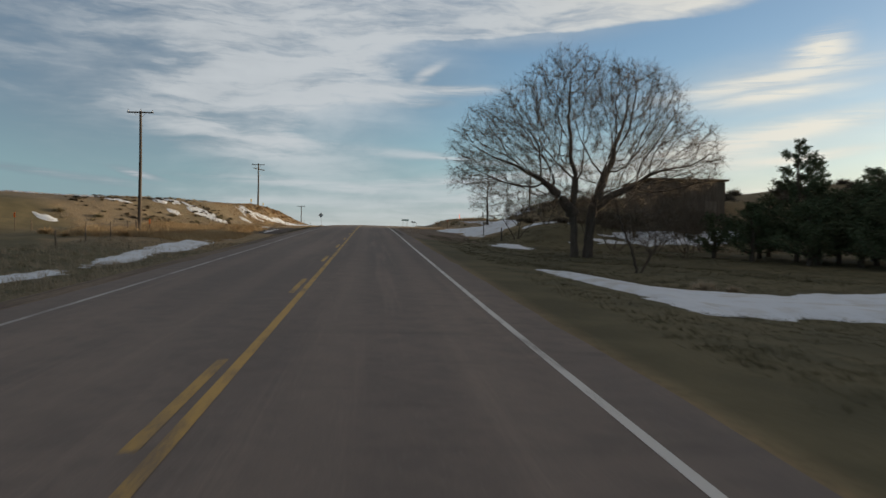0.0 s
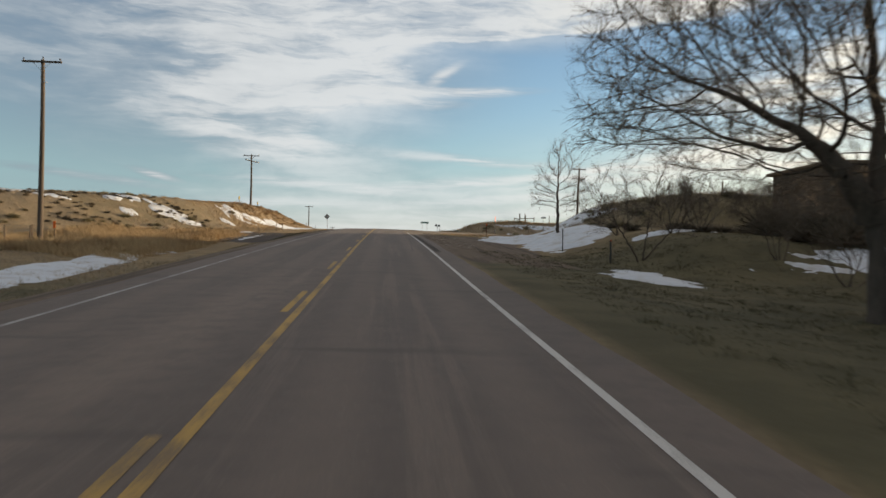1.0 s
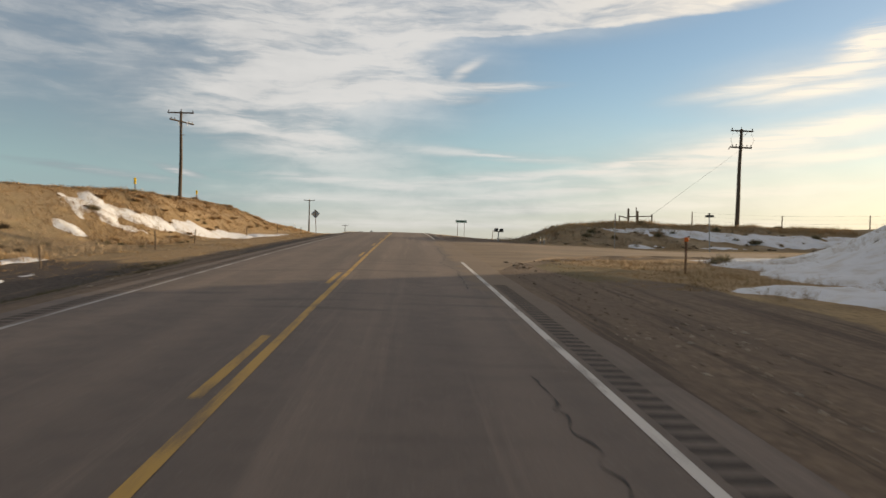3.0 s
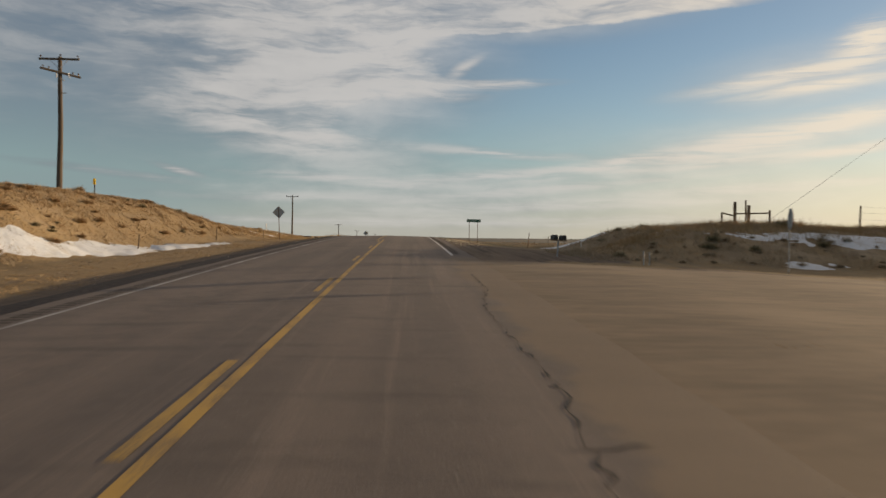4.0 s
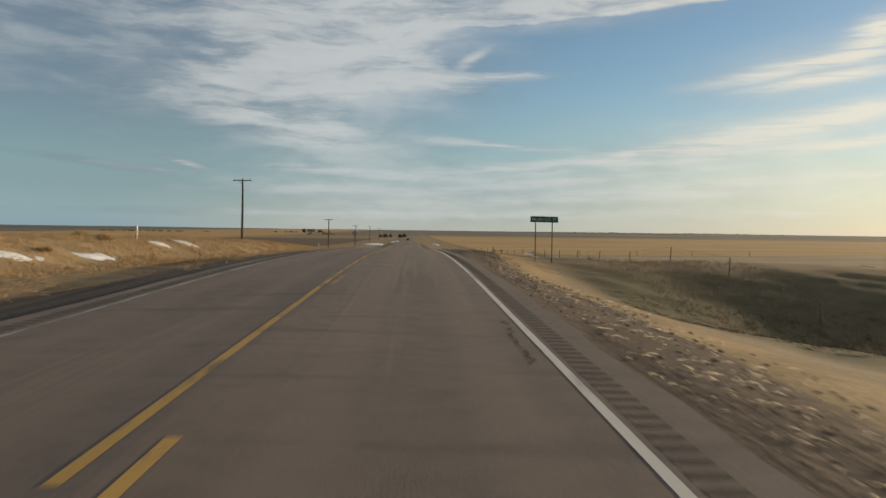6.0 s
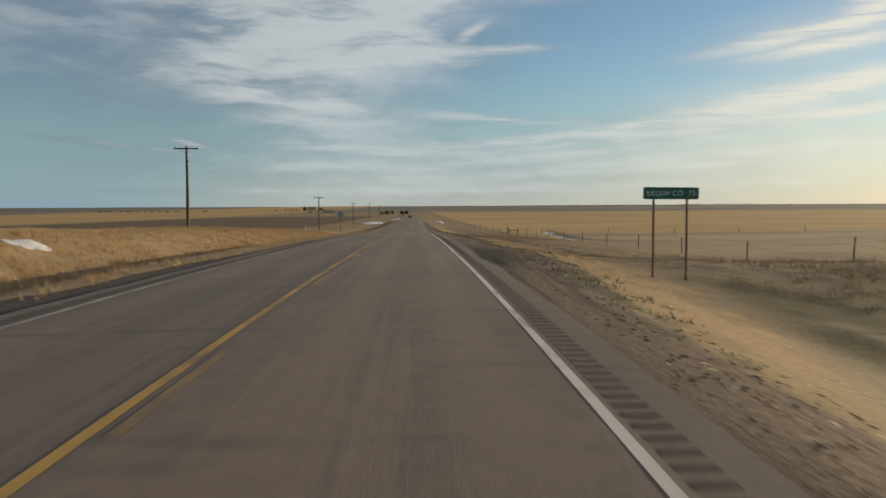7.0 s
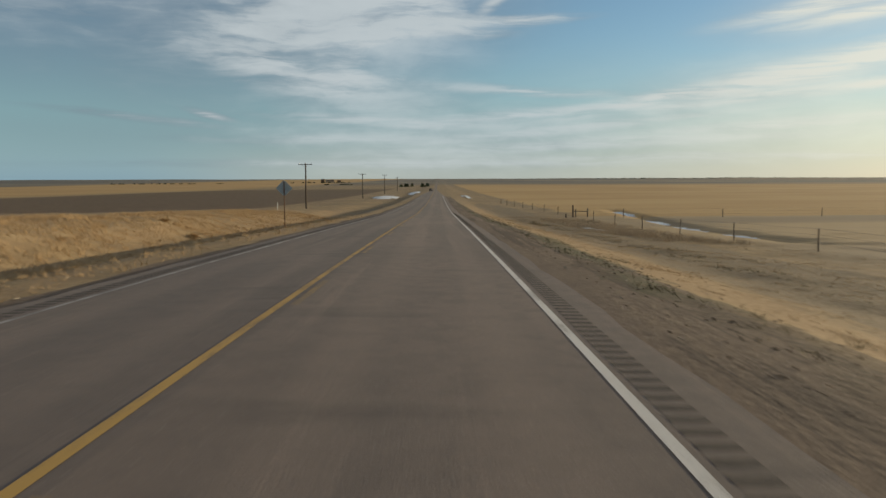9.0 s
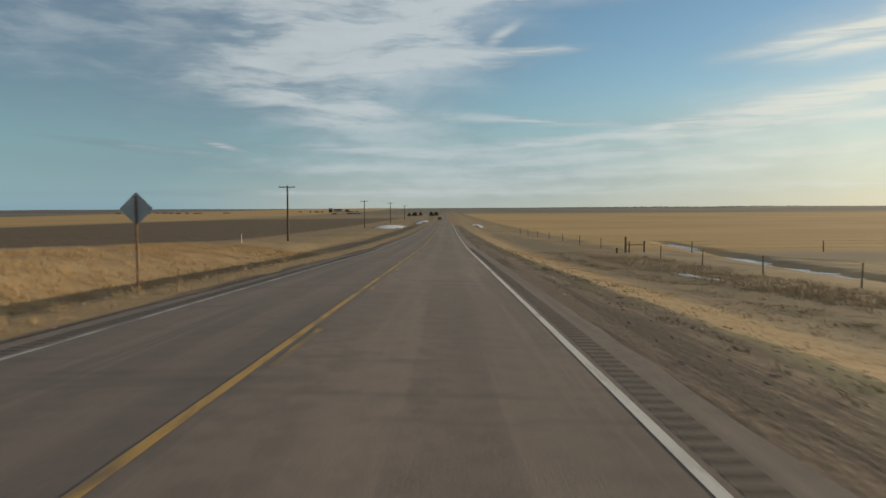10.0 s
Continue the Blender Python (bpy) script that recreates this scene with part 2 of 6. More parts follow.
def make_ground():
    m, n = material("prairie_ground")
    p = n.coord()

    def attr(name):
        return n.add("ShaderNodeAttribute", None, attribute_name=name).outputs["Fac"]
    big, mid, fine = n.noise(0.05, 5.0, p), n.noise(0.55, 5.0, p), n.noise(9.0, 5.0, p)
    streak = n.noise(0.9, 5.0, n.scaled(p, (1.0, 0.12, 1)))
    grass = n.mix(n.ramp(mid, 0.35, 0.65), (0.27, 0.195, 0.11), (0.40, 0.295, 0.165))
    grass = n.mix(n.ramp(big, 0.40, 0.62, 0.0, 0.75), grass, (0.27, 0.20, 0.12))
    grass = n.mix(n.ramp(fine, 0.42, 0.70, 0.0, 0.65), grass, (0.14, 0.105, 0.065))
    grass = n.mix(n.ramp(streak, 0.55, 0.7, 0.0, 0.55), grass, (0.21, 0.165, 0.115))
    dirt = n.mix(n.ramp(fine, 0.35, 0.65), (0.145, 0.109, 0.082), (0.235, 0.178, 0.13))
    dirt = n.mix(n.ramp(streak, 0.40, 0.60, 0.0, 0.55), dirt, (0.15, 0.115, 0.09))
    dirt = n.mix(n.ramp(n.noise(1.0, 6.0, n.scaled(p, (2.6, 0.07, 1)), 0.65), 0.50, 0.60, 0.0, 0.75), dirt, (0.085, 0.066, 0.053))
    dirt = n.mix(n.ramp(n.noise(2.2, 6.0, p, 0.7), 0.5, 0.68, 0.0, 0.55), dirt, (0.11, 0.086, 0.068))
    dirt = n.mix(n.ramp(n.noise(28.0, 3.0, p, 0.6), 0.6, 0.72, 0.0, 0.6), dirt, (0.36, 0.30, 0.24))
    plough = n.mix(n.ramp(mid, 0.3, 0.7), (0.115, 0.082, 0.054), (0.165, 0.118, 0.077))
    stubble = n.mix(n.ramp(n.noise(0.02, 4.0, n.scaled(p, (0.5, 1, 1))), 0.35, 0.65), (0.42, 0.27, 0.115), (0.49, 0.335, 0.155))
    pasture = n.mix(n.ramp(n.noise(0.03, 5.0, n.scaled(p, (0.4, 1.0, 1))), 0.4, 0.62), (0.29, 0.23, 0.155), (0.42, 0.315, 0.185))
    # far plain: distance haze is put into the greyer second tone
    far = n.mix(n.ramp(n.noise(0.004, 5.0, n.scaled(p, (0.35, 1.4, 1))), 0.44, 0.56), (0.235, 0.20, 0.15), (0.13, 0.132, 0.125))
    col = n.mix(attr("far"), grass, far)
    col = n.mix(attr("pasture"), col, pasture)
    col = n.mix(attr("stubble"), col, stubble)
    soft = n.math("MULTIPLY", n.math("SUBTRACT", n.noise(0.7, 5.0, n.scaled(p, (1.0, 0.10, 1)), 0.6), 0.5), 1.6)
    col = n.mix(n.ramp(n.math("ADD", attr("gold"), soft), 0.35, 0.75, 0.0, 0.85), col, n.mix(n.ramp(fine, 0.35, 0.65), (0.27, 0.185, 0.102), (0.39, 0.283, 0.165)))
    col = n.mix(n.ramp(n.math("ADD", attr("dull"), soft), 0.35, 0.75, 0.0, 0.8), col, n.mix(n.ramp(fine, 0.35, 0.65), (0.15, 0.12, 0.08), (0.27, 0.215, 0.15)))
    col = n.mix(attr("plough"), col, plough)
    col = n.mix(attr("lawn_and_shade"), col, n.mix(n.ramp(mid, 0.35, 0.65), (0.098, 0.088, 0.052), (0.14, 0.12, 0.07)))
    pale = n.mix(n.ramp(n.noise(1.1, 6.0, p, 0.65), 0.38, 0.62), (0.42, 0.345, 0.25), (0.25, 0.195, 0.135))
    col = n.mix(n.ramp(n.math("ADD", attr("bank"), n.math("MULTIPLY", n.math("SUBTRACT", mid, 0.5), 1.2)), 0.35, 0.65), col, pale)
    edge = n.math("ADD", attr("gravel"), n.math("MULTIPLY", n.math("SUBTRACT", streak, 0.5), 0.9))
    col = n.mix(n.ramp(edge, 0.40, 0.62), col, dirt)
    col = n.mix(n.ramp(n.math("ADD", attr("tarry"), n.math("MULTIPLY", n.math("SUBTRACT", streak, 0.5), 0.6)), 0.4, 0.6), col, n.mix(n.ramp(fine, 0.35, 0.65), (0.065, 0.055, 0.05), (0.115, 0.096, 0.085)))
    # rutted mud with a little green between the gravel and the mown strip
    churn = n.noise(1.0, 6.0, n.scaled(p, (1.6, 0.55, 1)), 0.68)
    mud = n.mix(n.ramp(n.noise(0.5, 3.0, n.scaled(p, (1, 0.2, 1))), 0.45, 0.6), n.mix(n.ramp(fine, 0.35, 0.65), (0.055, 0.043, 0.033), (0.12, 0.092, 0.068)), n.mix(n.ramp(fine, 0.35, 0.65), (0.06, 0.062, 0.034), (0.13, 0.12, 0.07)))
    col = n.mix(n.ramp(n.math("ADD", attr("mud"), n.math("MULTIPLY", n.math("SUBTRACT", churn, 0.5), 2.6)), 0.45, 0.85, 0.0, 0.75), col, mud)
    finish(n, col, 0.95, n.math("ADD", fine, n.math("ADD", mid, n.math("MULTIPLY", churn, attr("mud")))), 0.5, 0.04, spec=0.15)
    return m


def make_snow():
    m, n = material("old_snow")
    p = n.coord()
    f = n.ramp(n.noise(1.3, 5.0, p), 0.45, 0.72)
    col = n.mix(n.math("MULTIPLY", f, 0.75), (0.66, 0.70, 0.76), (0.48, 0.46, 0.43))
    finish(n, col, 0.6, n.noise(4.0, 5.0, p), 0.5, 0.08, spec=0.35)
    return m


def make_stalk(name, tones):
    """Dry stalks: each blade takes its own tone."""
    m, n = material(name)
    r = n.add("ShaderNodeNewGeometry").outputs["Random Per Island"]
    col = n.mix(n.ramp(r, 0.0, 0.5, smooth=False), tones[0], tones[1])
    col = n.mix(n.ramp(r, 0.5, 1.0, smooth=False), col, tones[2])
    col = n.mix(n.ramp(n.noise(0.25, 3.0, n.coord()), 0.42, 0.62, 0.0, 0.6), col, tones[3])
    finish(n, col, 0.85, spec=0.2)
    return m


def make_sign_green():
    m, n = material("sign_green")
    p = n.coord()
    finish(n, n.mix(n.ramp(n.noise(3.0, 4.0, p), 0.4, 0.65), (0.012, 0.10, 0.066), (0.03, 0.14, 0.098)), 0.45, n.noise(30.0, 2.0, p), 0.1, 0.002, spec=0.5)
    return m


ASPHALT = make_asphalt()
PAINT_W, PAINT_Y = make_paint("white_road_paint", (0.62, 0.60, 0.57)), make_paint("yellow_road_paint", (0.50, 0.31, 0.085), 0.46)
GROUND, SNOW = make_ground(), make_snow()
PAINT_WORN = make_paint("worn_yellow_paint", (0.48, 0.30, 0.085), 0.44)
PAINT_FADED = make_paint("faded_yellow_paint", (0.44, 0.28, 0.085), 0.35)
PAINT_DULL = make_paint("worn_white_paint", (0.46, 0.44, 0.42), 0.42)
GRASS = make_stalk("dry_grass", ((0.42, 0.288, 0.152), (0.50, 0.36, 0.20), (0.31, 0.21, 0.11), (0.34, 0.236, 0.13)))
BANKGRASS = make_stalk("bank_grass", ((0.33, 0.218, 0.118), (0.42, 0.288, 0.158), (0.22, 0.145, 0.08), (0.27, 0.18, 0.10)))
WEED = make_stalk("dry_weeds", ((0.36, 0.285, 0.20), (0.44, 0.345, 0.235), (0.28, 0.22, 0.155), (0.36, 0.285, 0.20)))
TURF = make_stalk("winter_turf", ((0.115, 0.10, 0.058), (0.15, 0.128, 0.072), (0.09, 0.082, 0.046), (0.108, 0.094, 0.054)))
BARK = plain("grey_bark", (0.055, 0.043, 0.034), (0.115, 0.088, 0.07), 5.0, 0.95, 0.6, (1, 1, 0.2))
TWIG = plain("twigs", (0.095, 0.073, 0.055), (0.155, 0.118, 0.085), 2.0, 0.9, 0.2)
CEDAR = make_stalk("juniper_needles", ((0.068, 0.09, 0.05), (0.095, 0.118, 0.06), (0.055, 0.074, 0.044), (0.12, 0.11, 0.06)))
POLEWOOD = plain("weathered_pole_wood", (0.075, 0.058, 0.045), (0.135, 0.105, 0.08), 3.0, 0.9, 0.5, (1, 1, 0.08))
POSTWOOD = plain("weathered_post_wood", (0.12, 0.09, 0.065), (0.22, 0.165, 0.12), 6.0, 0.95, 0.5, (1, 1, 0.15))
STEEL = plain("galvanised_steel", (0.30, 0.31, 0.32), (0.42, 0.43, 0.43), 9.0, 0.5, 0.1, (1, 1, 0.4), 0.6, 0.5)
RUSTY = plain("rusty_steel", (0.13, 0.07, 0.045), (0.22, 0.13, 0.08), 20.0, 0.8, 0.3, (1, 1, 0.5), 0.2)
SIGNBACK = plain("bare_aluminium_back", (0.33, 0.36, 0.37), (0.42, 0.45, 0.46), 4.0, 0.6, 0.08, (1, 1, 1), 0.35, 0.5)
CERAMIC = plain("brown_porcelain", (0.05, 0.035, 0.03), (0.09, 0.06, 0.05), 20.0, 0.25, 0.1, (1, 1, 1), 0.0, 0.5)
ORANGE = plain("orange_plastic", (0.80, 0.17, 0.02), (0.70, 0.13, 0.02), 12.0, 0.5, 0.1)
YELLOW = plain("yellow_plastic", (0.85, 0.55, 0.04), (0.75, 0.45, 0.03), 12.0, 0.5, 0.1)
WHITEP = plain("white_plastic", (0.72, 0.70, 0.66), (0.80, 0.78, 0.74), 12.0, 0.55, 0.1)
BLACKP = plain("dark_painted_steel", (0.03, 0.03, 0.03), (0.06, 0.055, 0.05), 12.0, 0.6, 0.15)
REDP = plain("faded_red_plastic", (0.45, 0.06, 0.03), (0.35, 0.05, 0.03), 12.0, 0.6, 0.1)
WHITE_LETTER = plain("white_sheeting", (0.62, 0.66, 0.64), (0.70, 0.73, 0.70), 20.0, 0.5, 0.05)
SIGN_GREEN = make_sign_green()
# asphalt darkened to stand in for the shade inside the grooves
GROOVE_SHADE = plain("groove_shade_asphalt", (0.055, 0.046, 0.041), (0.085, 0.07, 0.062), 9.0, 0.9, 0.4)
TAR = plain("crack_sealant", (0.016, 0.015, 0.015), (0.04, 0.036, 0.034), 9.0, 0.7, 0.3)
SHEDWOOD = plain("old_brown_boards", (0.10, 0.072, 0.052), (0.16, 0.118, 0.085), 3.0, 0.95, 0.5, (1, 1, 0.15))
SHEDROOF = plain("brown_roofing", (0.14, 0.095, 0.06), (0.22, 0.155, 0.10), 3.0, 0.9, 0.4)
WIRE = plain("grey_wire", (0.10, 0.10, 0.10), (0.16, 0.155, 0.15), 9.0, 0.5, 0.05, (1, 1, 1), 0.6)
STONE = plain("pale_rubble", (0.34, 0.28, 0.21), (0.52, 0.45, 0.36), 5.0, 0.95, 0.5)
def make_glow_plastic():
    m, n = material("yellow_thin_plastic")
    col = n.mix(n.noise(9.0, 3.0, n.coord()), (0.90, 0.72, 0.07), (0.82, 0.62, 0.05))
    a = n.add("ShaderNodeBsdfPrincipled", {"Base Color": col, "Roughness": 0.5})
    b = n.add("ShaderNodeBsdfTranslucent", {"Color": col})
    mix = n.add("ShaderNodeMixShader", {0: 0.72, 1: a.outputs[0], 2: b.outputs[0]})
    n.add("ShaderNodeOutputMaterial", {"Surface": mix.outputs[0]})
    return m


def make_husk():
    """Papery bleached stalks that let the low sun through."""
    m, n = material("bleached_straw")
    col = n.mix(n.noise(5.0, 3.0, n.coord()), (0.66, 0.58, 0.45), (0.82, 0.76, 0.64))
    a = n.add("ShaderNodeBsdfPrincipled", {"Base Color": col, "Roughness": 0.7})
    b = n.add("ShaderNodeBsdfTranslucent", {"Color": col})
    mix = n.add("ShaderNodeMixShader", {0: 0.5, 1: a.outputs[0], 2: b.outputs[0]})
    n.add("ShaderNodeOutputMaterial", {"Surface": mix.outputs[0]})
    return m


STRAW = make_husk()
THIN_YELLOW = make_glow_plastic()
CLOD = plain("dry_clods", (0.13, 0.098, 0.075), (0.24, 0.185, 0.14), 6.0, 0.95, 0.5)
DARK_BRUSH = make_stalk("dark_brush", ((0.105, 0.084, 0.06), (0.15, 0.118, 0.082), (0.078, 0.064, 0.047), (0.11, 0.09, 0.064)))
SAGE = make_stalk("sagebrush_twigs", ((0.22, 0.19, 0.115), (0.29, 0.245, 0.145), (0.165, 0.14, 0.09), (0.22, 0.185, 0.11)))


# ---- mesh helpers ----
class Mesh:
    """Collects vertices and faces for one mesh."""

    def __init__(self):
        self.v, self.f = [], []

    def box(self, c, s, m=None, bevel=0.0):
        """A box of size s round c, its long edges chamfered."""
        bm = bmesh.new()
        bmesh.ops.create_cube(bm, size=1.0)
        bmesh.ops.scale(bm, vec=s, verts=bm.verts)
        if bevel:
            bmesh.ops.bevel(bm, geom=list(bm.edges), offset=bevel, segments=1, affect="EDGES", profile=0.5)
        bmesh.ops.translate(bm, vec=c, verts=bm.verts)
        if m is not None:
            bmesh.ops.transform(bm, matrix=m, verts=bm.verts)
        self.take(bm)
        return self

    def take(self, bm):
        o = len(self.v)
        bm.verts.index_update()
        self.v += [tuple(v.co) for v in bm.verts]
        self.f += [tuple(o + v.index for v in f.verts) for f in bm.faces]
        bm.free()

    def tube(self, pts, radii, sides=8, cap=True):
        """A tapered tube along points."""
        o = len(self.v)
        pts = [Vector(p) for p in pts]
        for i, (p, r) in enumerate(zip(pts, radii)):
            d = (pts[min(i + 1, len(pts) - 1)] - pts[max(i - 1, 0)]).normalized()
            a = d.orthogonal().normalized() if abs(d.z) < 0.99 else Vector((1, 0, 0))
            b = d.cross(a)
            for k in range(sides):
                t = 2 * math.pi * k / sides
                self.v.append(tuple(p + (a * math.cos(t) + b * math.sin(t)) * r))
        for i in range(len(pts) - 1):
            for k in range(sides):
                k2 = (k + 1) % sides
                self.f.append((o + i * sides + k, o + i * sides + k2, o + (i + 1) * sides + k2, o + (i + 1) * sides + k))
        if cap:
            self.f.append(tuple(o + k for k in reversed(range(sides))))
            self.f.append(tuple(o + (len(pts) - 1) * sides + k for k in range(sides)))
        return self

    def data(self, name, mat, smooth=False):
        me = bpy.data.meshes.new(name)
        me.from_pydata(self.v, [], self.f)
        me.materials.append(mat)
        if smooth:
            me.polygons.foreach_set("use_smooth", [True] * len(me.polygons))
        me.update()
        return me


def part(name, mesh, mat, parent=None, label="", smooth=False, at=None):
    """Links one mesh as an object, under a thing or a part where one is given."""
    ob = new(name, mesh.data(name, mat, smooth) if isinstance(mesh, Mesh) else mesh)
    if at is not None:
        ob.matrix_basis = at
    if parent is not None:
        ob.parent = parent
    if label:
        tagged(ob, label)
    return ob


def thing(name, m, label, category, group=""):
    ob = new(name)
    ob.matrix_basis = m
    ob.empty_display_size = 0.2
    return tagged(ob, label, category, group)


def raw(name, verts, faces, mat, smooth=False):
    me = bpy.data.meshes.new(name)
    me.from_pydata(verts, [], faces)
    me.materials.append(mat)
    if smooth:
        me.polygons.foreach_set("use_smooth", np.ones(len(me.polygons), bool))
    me.update()
    return me


def tri_mesh(name, verts, tris, mat):
    """A large mesh of triangles from arrays."""
    me = bpy.data.meshes.new(name)
    me.vertices.add(len(verts))
    me.vertices.foreach_set("co", np.asarray(verts, np.float32).ravel())
    me.loops.add(len(tris) * 3)
    me.loops.foreach_set("vertex_index", np.asarray(tris, np.int32).ravel())
    me.polygons.add(len(tris))
    me.polygons.foreach_set("loop_start", np.arange(0, len(tris) * 3, 3, dtype=np.int32))
    me.materials.append(mat)
    me.update()
    me.validate()
    return me


# ---- lie of the land ----
ROAD_Y = [-400, -60, 0, 10, 20, 40, 60, 80, 100, 120, 140, 160, 170, 180, 200, 220, 240, 290, 350, 430, 500, 700, 1100, 1700, 2800, 5000]
ROAD_Z = [-8.0, -2.2, 0.0, 0.33, 0.72, 1.5, 2.32, 3.05, 3.68, 4.24, 4.70, 5.03, 5.06, 4.97, 4.65, 4.2, 3.65, 2.15, 1.0, 0.2, -0.3, -1.4, -2.4, -1.4, 0.9, 1.2]
TOP_Y = [60, 85, 100, 118, 135, 146, 153, 163, 180, 200, 231, 255, 300, 340]
TOP_Z = [3.6, 5.6, 6.8, 7.1, 7.3, 7.25, 6.5, 6.0, 5.65, 5.3, 4.55, 3.7, 2.1, 1.2]
R_FOOT_Y = [-50, 40, 56, 63, 70, 92, 100, 112]
R_FOOT_X = [34, 34, 30, 26, 12.5, 12.5, 15, 40]
XR, XY, XD, XZ, XL = 1.80, -1.68, -1.89, -2.10, -5.55      # road lines: right edge, near yellow, dashes, far yellow, left edge
EDGE_R, EDGE_L = 2.62, -6.35                    # where the asphalt ends


def step(a, b, x):
    t = np.clip((x - a) / (b - a), 0, 1)
    return t * t * (3 - 2 * t)


RNG = np.random.RandomState(5)
WAVES = [(RNG.uniform(-1, 1, 2), RNG.uniform(0, 6.28)) for _ in range(28)]


def rough(x, y, size, k0=0):
    """Gentle unevenness of about that wavelength, within -1 to 1."""
    s = 0.0
    for i, (d, ph) in enumerate(WAVES[k0:k0 + 9]):
        f = 2 * np.pi / size * (0.6 + 0.22 * i)
        d = d / np.hypot(*d)
        s = s + np.sin((d[0] * x + d[1] * y) * f + ph + 1.7 * np.sin(x / size * 1.3 + ph) + 1.3 * np.sin(y / size * 1.1 + i)) / (1 + 0.45 * i)
    return s / 3.2


def smooth_interp(y, ys, zs):
    """Interpolation with rounded corners."""
    y = np.asarray(y, float)
    return (np.interp(y - 5, ys, zs) + 2 * np.interp(y, ys, zs) + np.interp(y + 5, ys, zs)) / 4


def road_z(y):
    return smooth_interp(y, ROAD_Y, ROAD_Z)


def land(x, y):
    """Height of the ground."""
    x, y = np.broadcast_arrays(np.asarray(x, float), np.asarray(y, float))
    zr = road_z(y)
    far = step(330, 700, y)
    # left side
    d = -x
    ditch = np.interp(y, [0, 75, 95, 150, 200, 260, 340], [1.0, 1.0, 0.3, 0.25, 1.0, 1.1, 0.6])
    d0 = np.interp(y, [80, 100, 150, 185], [6.6, 6.6, 6.7, 8.5])
    d1 = np.interp(y, [80, 100, 150, 185], [10.5, 8.4, 8.6, 11.3])
    zl = zr - 0.10 - (ditch - 0.1) * step(0, 1, (d - d0) / (d1 - d0)) * (1 - 0.45 * step(13, 19, d))
    foot = np.interp(y, [40, 70, 90, 104, 120, 160, 230, 340], [58, 34, 22, 17, 12.2, 12.0, 12.5, 13])
    wide = np.interp(y, [60, 100, 120, 240, 340], [16, 10, 6.6, 8, 12])
    top = np.interp(y, TOP_Y, TOP_Z)
    top = (np.interp(y - 4, TOP_Y, TOP_Z) + top + np.interp(y + 4, TOP_Y, TOP_Z)) / 3 + 0.9 * step(22, 60, d) * step(300, 150, y)
    w = step(0, 1, (d - foot) / wide) * (1 - step(300, 345, y)) * step(20, 60, y)
    zl = zl * (1 - w) + np.maximum(top, zl) * w
    zl = zl + 0.10 * rough(x, y, 5.0) * step(11, 14, d) * (1 - far)
    # right side
    e = x
    drop = np.interp(y, [0, 60, 75, 95, 122, 140, 150, 165, 182, 200, 245, 275, 340], [0.55, 0.45, 0.15, 0.2, 0.2, 0.4, 1.0, 1.1, 0.75, 0.8, 0.75, 0.9, 0.5])
    zq = zr - 0.08 - (drop - 0.08) * step(3.2, 9.5, e)
    zq = zq - np.interp(y, [90, 150, 160, 200, 300], [0.0, 0.5, 0.6, 0.4, 0.15]) * step(9, 17, e)
    zq = zq + 1.5 * step(7.5, 14, e) * step(46, 54, y) * (1 - step(72, 84, y))
    hill = 5.4 + 1.0 * step(60, 74, y) + 2.3 * step(30, 56, e) + 0.3 * rough(x, y, 14.0, 3)
    foot = np.interp(y, R_FOOT_Y, R_FOOT_X)
    w = step(0, 1, (e - foot) / 8.5) * (1 - step(94, 107, y)) * step(-45, 5, y)
    zq = zq * (1 - w) + np.maximum(hill, zq) * w
    mound = 5.62 + 0.22 * rough(x, y, 7.0, 6)
    w = step(7.6 + 1.8 * step(126, 134, y), 14.5, e) * step(119.5, 126.5, y - 0.04 * e) * (1 - step(140.5, 151, y + 0.12 * (e - 14)))
    zq = zq * (1 - w) + np.maximum(mound, zq) * w
    zq = zq - 1.7 * np.exp(-((e - 18) / 10) ** 2 - ((y - 165) / 11) ** 2) + 0.7 * np.exp(-((e - 22) / 15) ** 2 - ((y - 187) / 8) ** 2)
    zq = zq + 0.07 * rough(x, y, 4.0, 5) * step(5, 9, e) * (1 - far) * (1 - step(94, 97, y) * step(122, 119, y))
    creek = np.interp(y, [245, 258, 268, 285, 300, 335], [21.6, 22.6, 23.4, 25.0, 26.6, 30.0])
    zq = zq - 0.34 * np.exp(-((e - creek) / 1.3) ** 2) * step(240, 256, y) * step(345, 320, y)
    z = np.where(x > 0, zq, zl)
    # under the asphalt
    z = np.where((x < EDGE_R + 0.5) & (x > EDGE_L - 0.5), np.minimum(z, zr - 0.07), z)
    # far plain with low swells
    plain_z = zr + np.clip(np.abs(x) / 400, 0, 1) * (1.1 * rough(x, y, 420.0, 2) - 0.3)
    near_w = step(40, 160, np.abs(x))
    back = np.maximum(z, zr - 0.5)
    z = np.where((y > 110) | (x > 0), z * (1 - near_w) + (np.where(y < 130, back, plain_z)) * near_w, z)
    z = z * (1 - far) + far * (plain_z - 0.35 * step(7, 14, np.abs(x)))
    z = z + 1.6 * step(1800, 3800, np.hypot(x, y)) * (0.5 + rough(x, y, 900.0, 4)) * step(30, 300, np.abs(x))
    return z


def lz(x, y):
    return float(land(x, y))


def side_lo(x):
    return np.interp(x, [1, 2.6, 4, 5.3, 8.2, 13, 20, 60], [86, 89.5, 94, 97.3, 101.3, 104.3, 105.3, 106])


def side_hi(x):
    return np.interp(x, [1, 2.6, 4, 6, 9, 13, 20, 60], [122, 121, 119.5, 118, 116.5, 115, 114, 114])


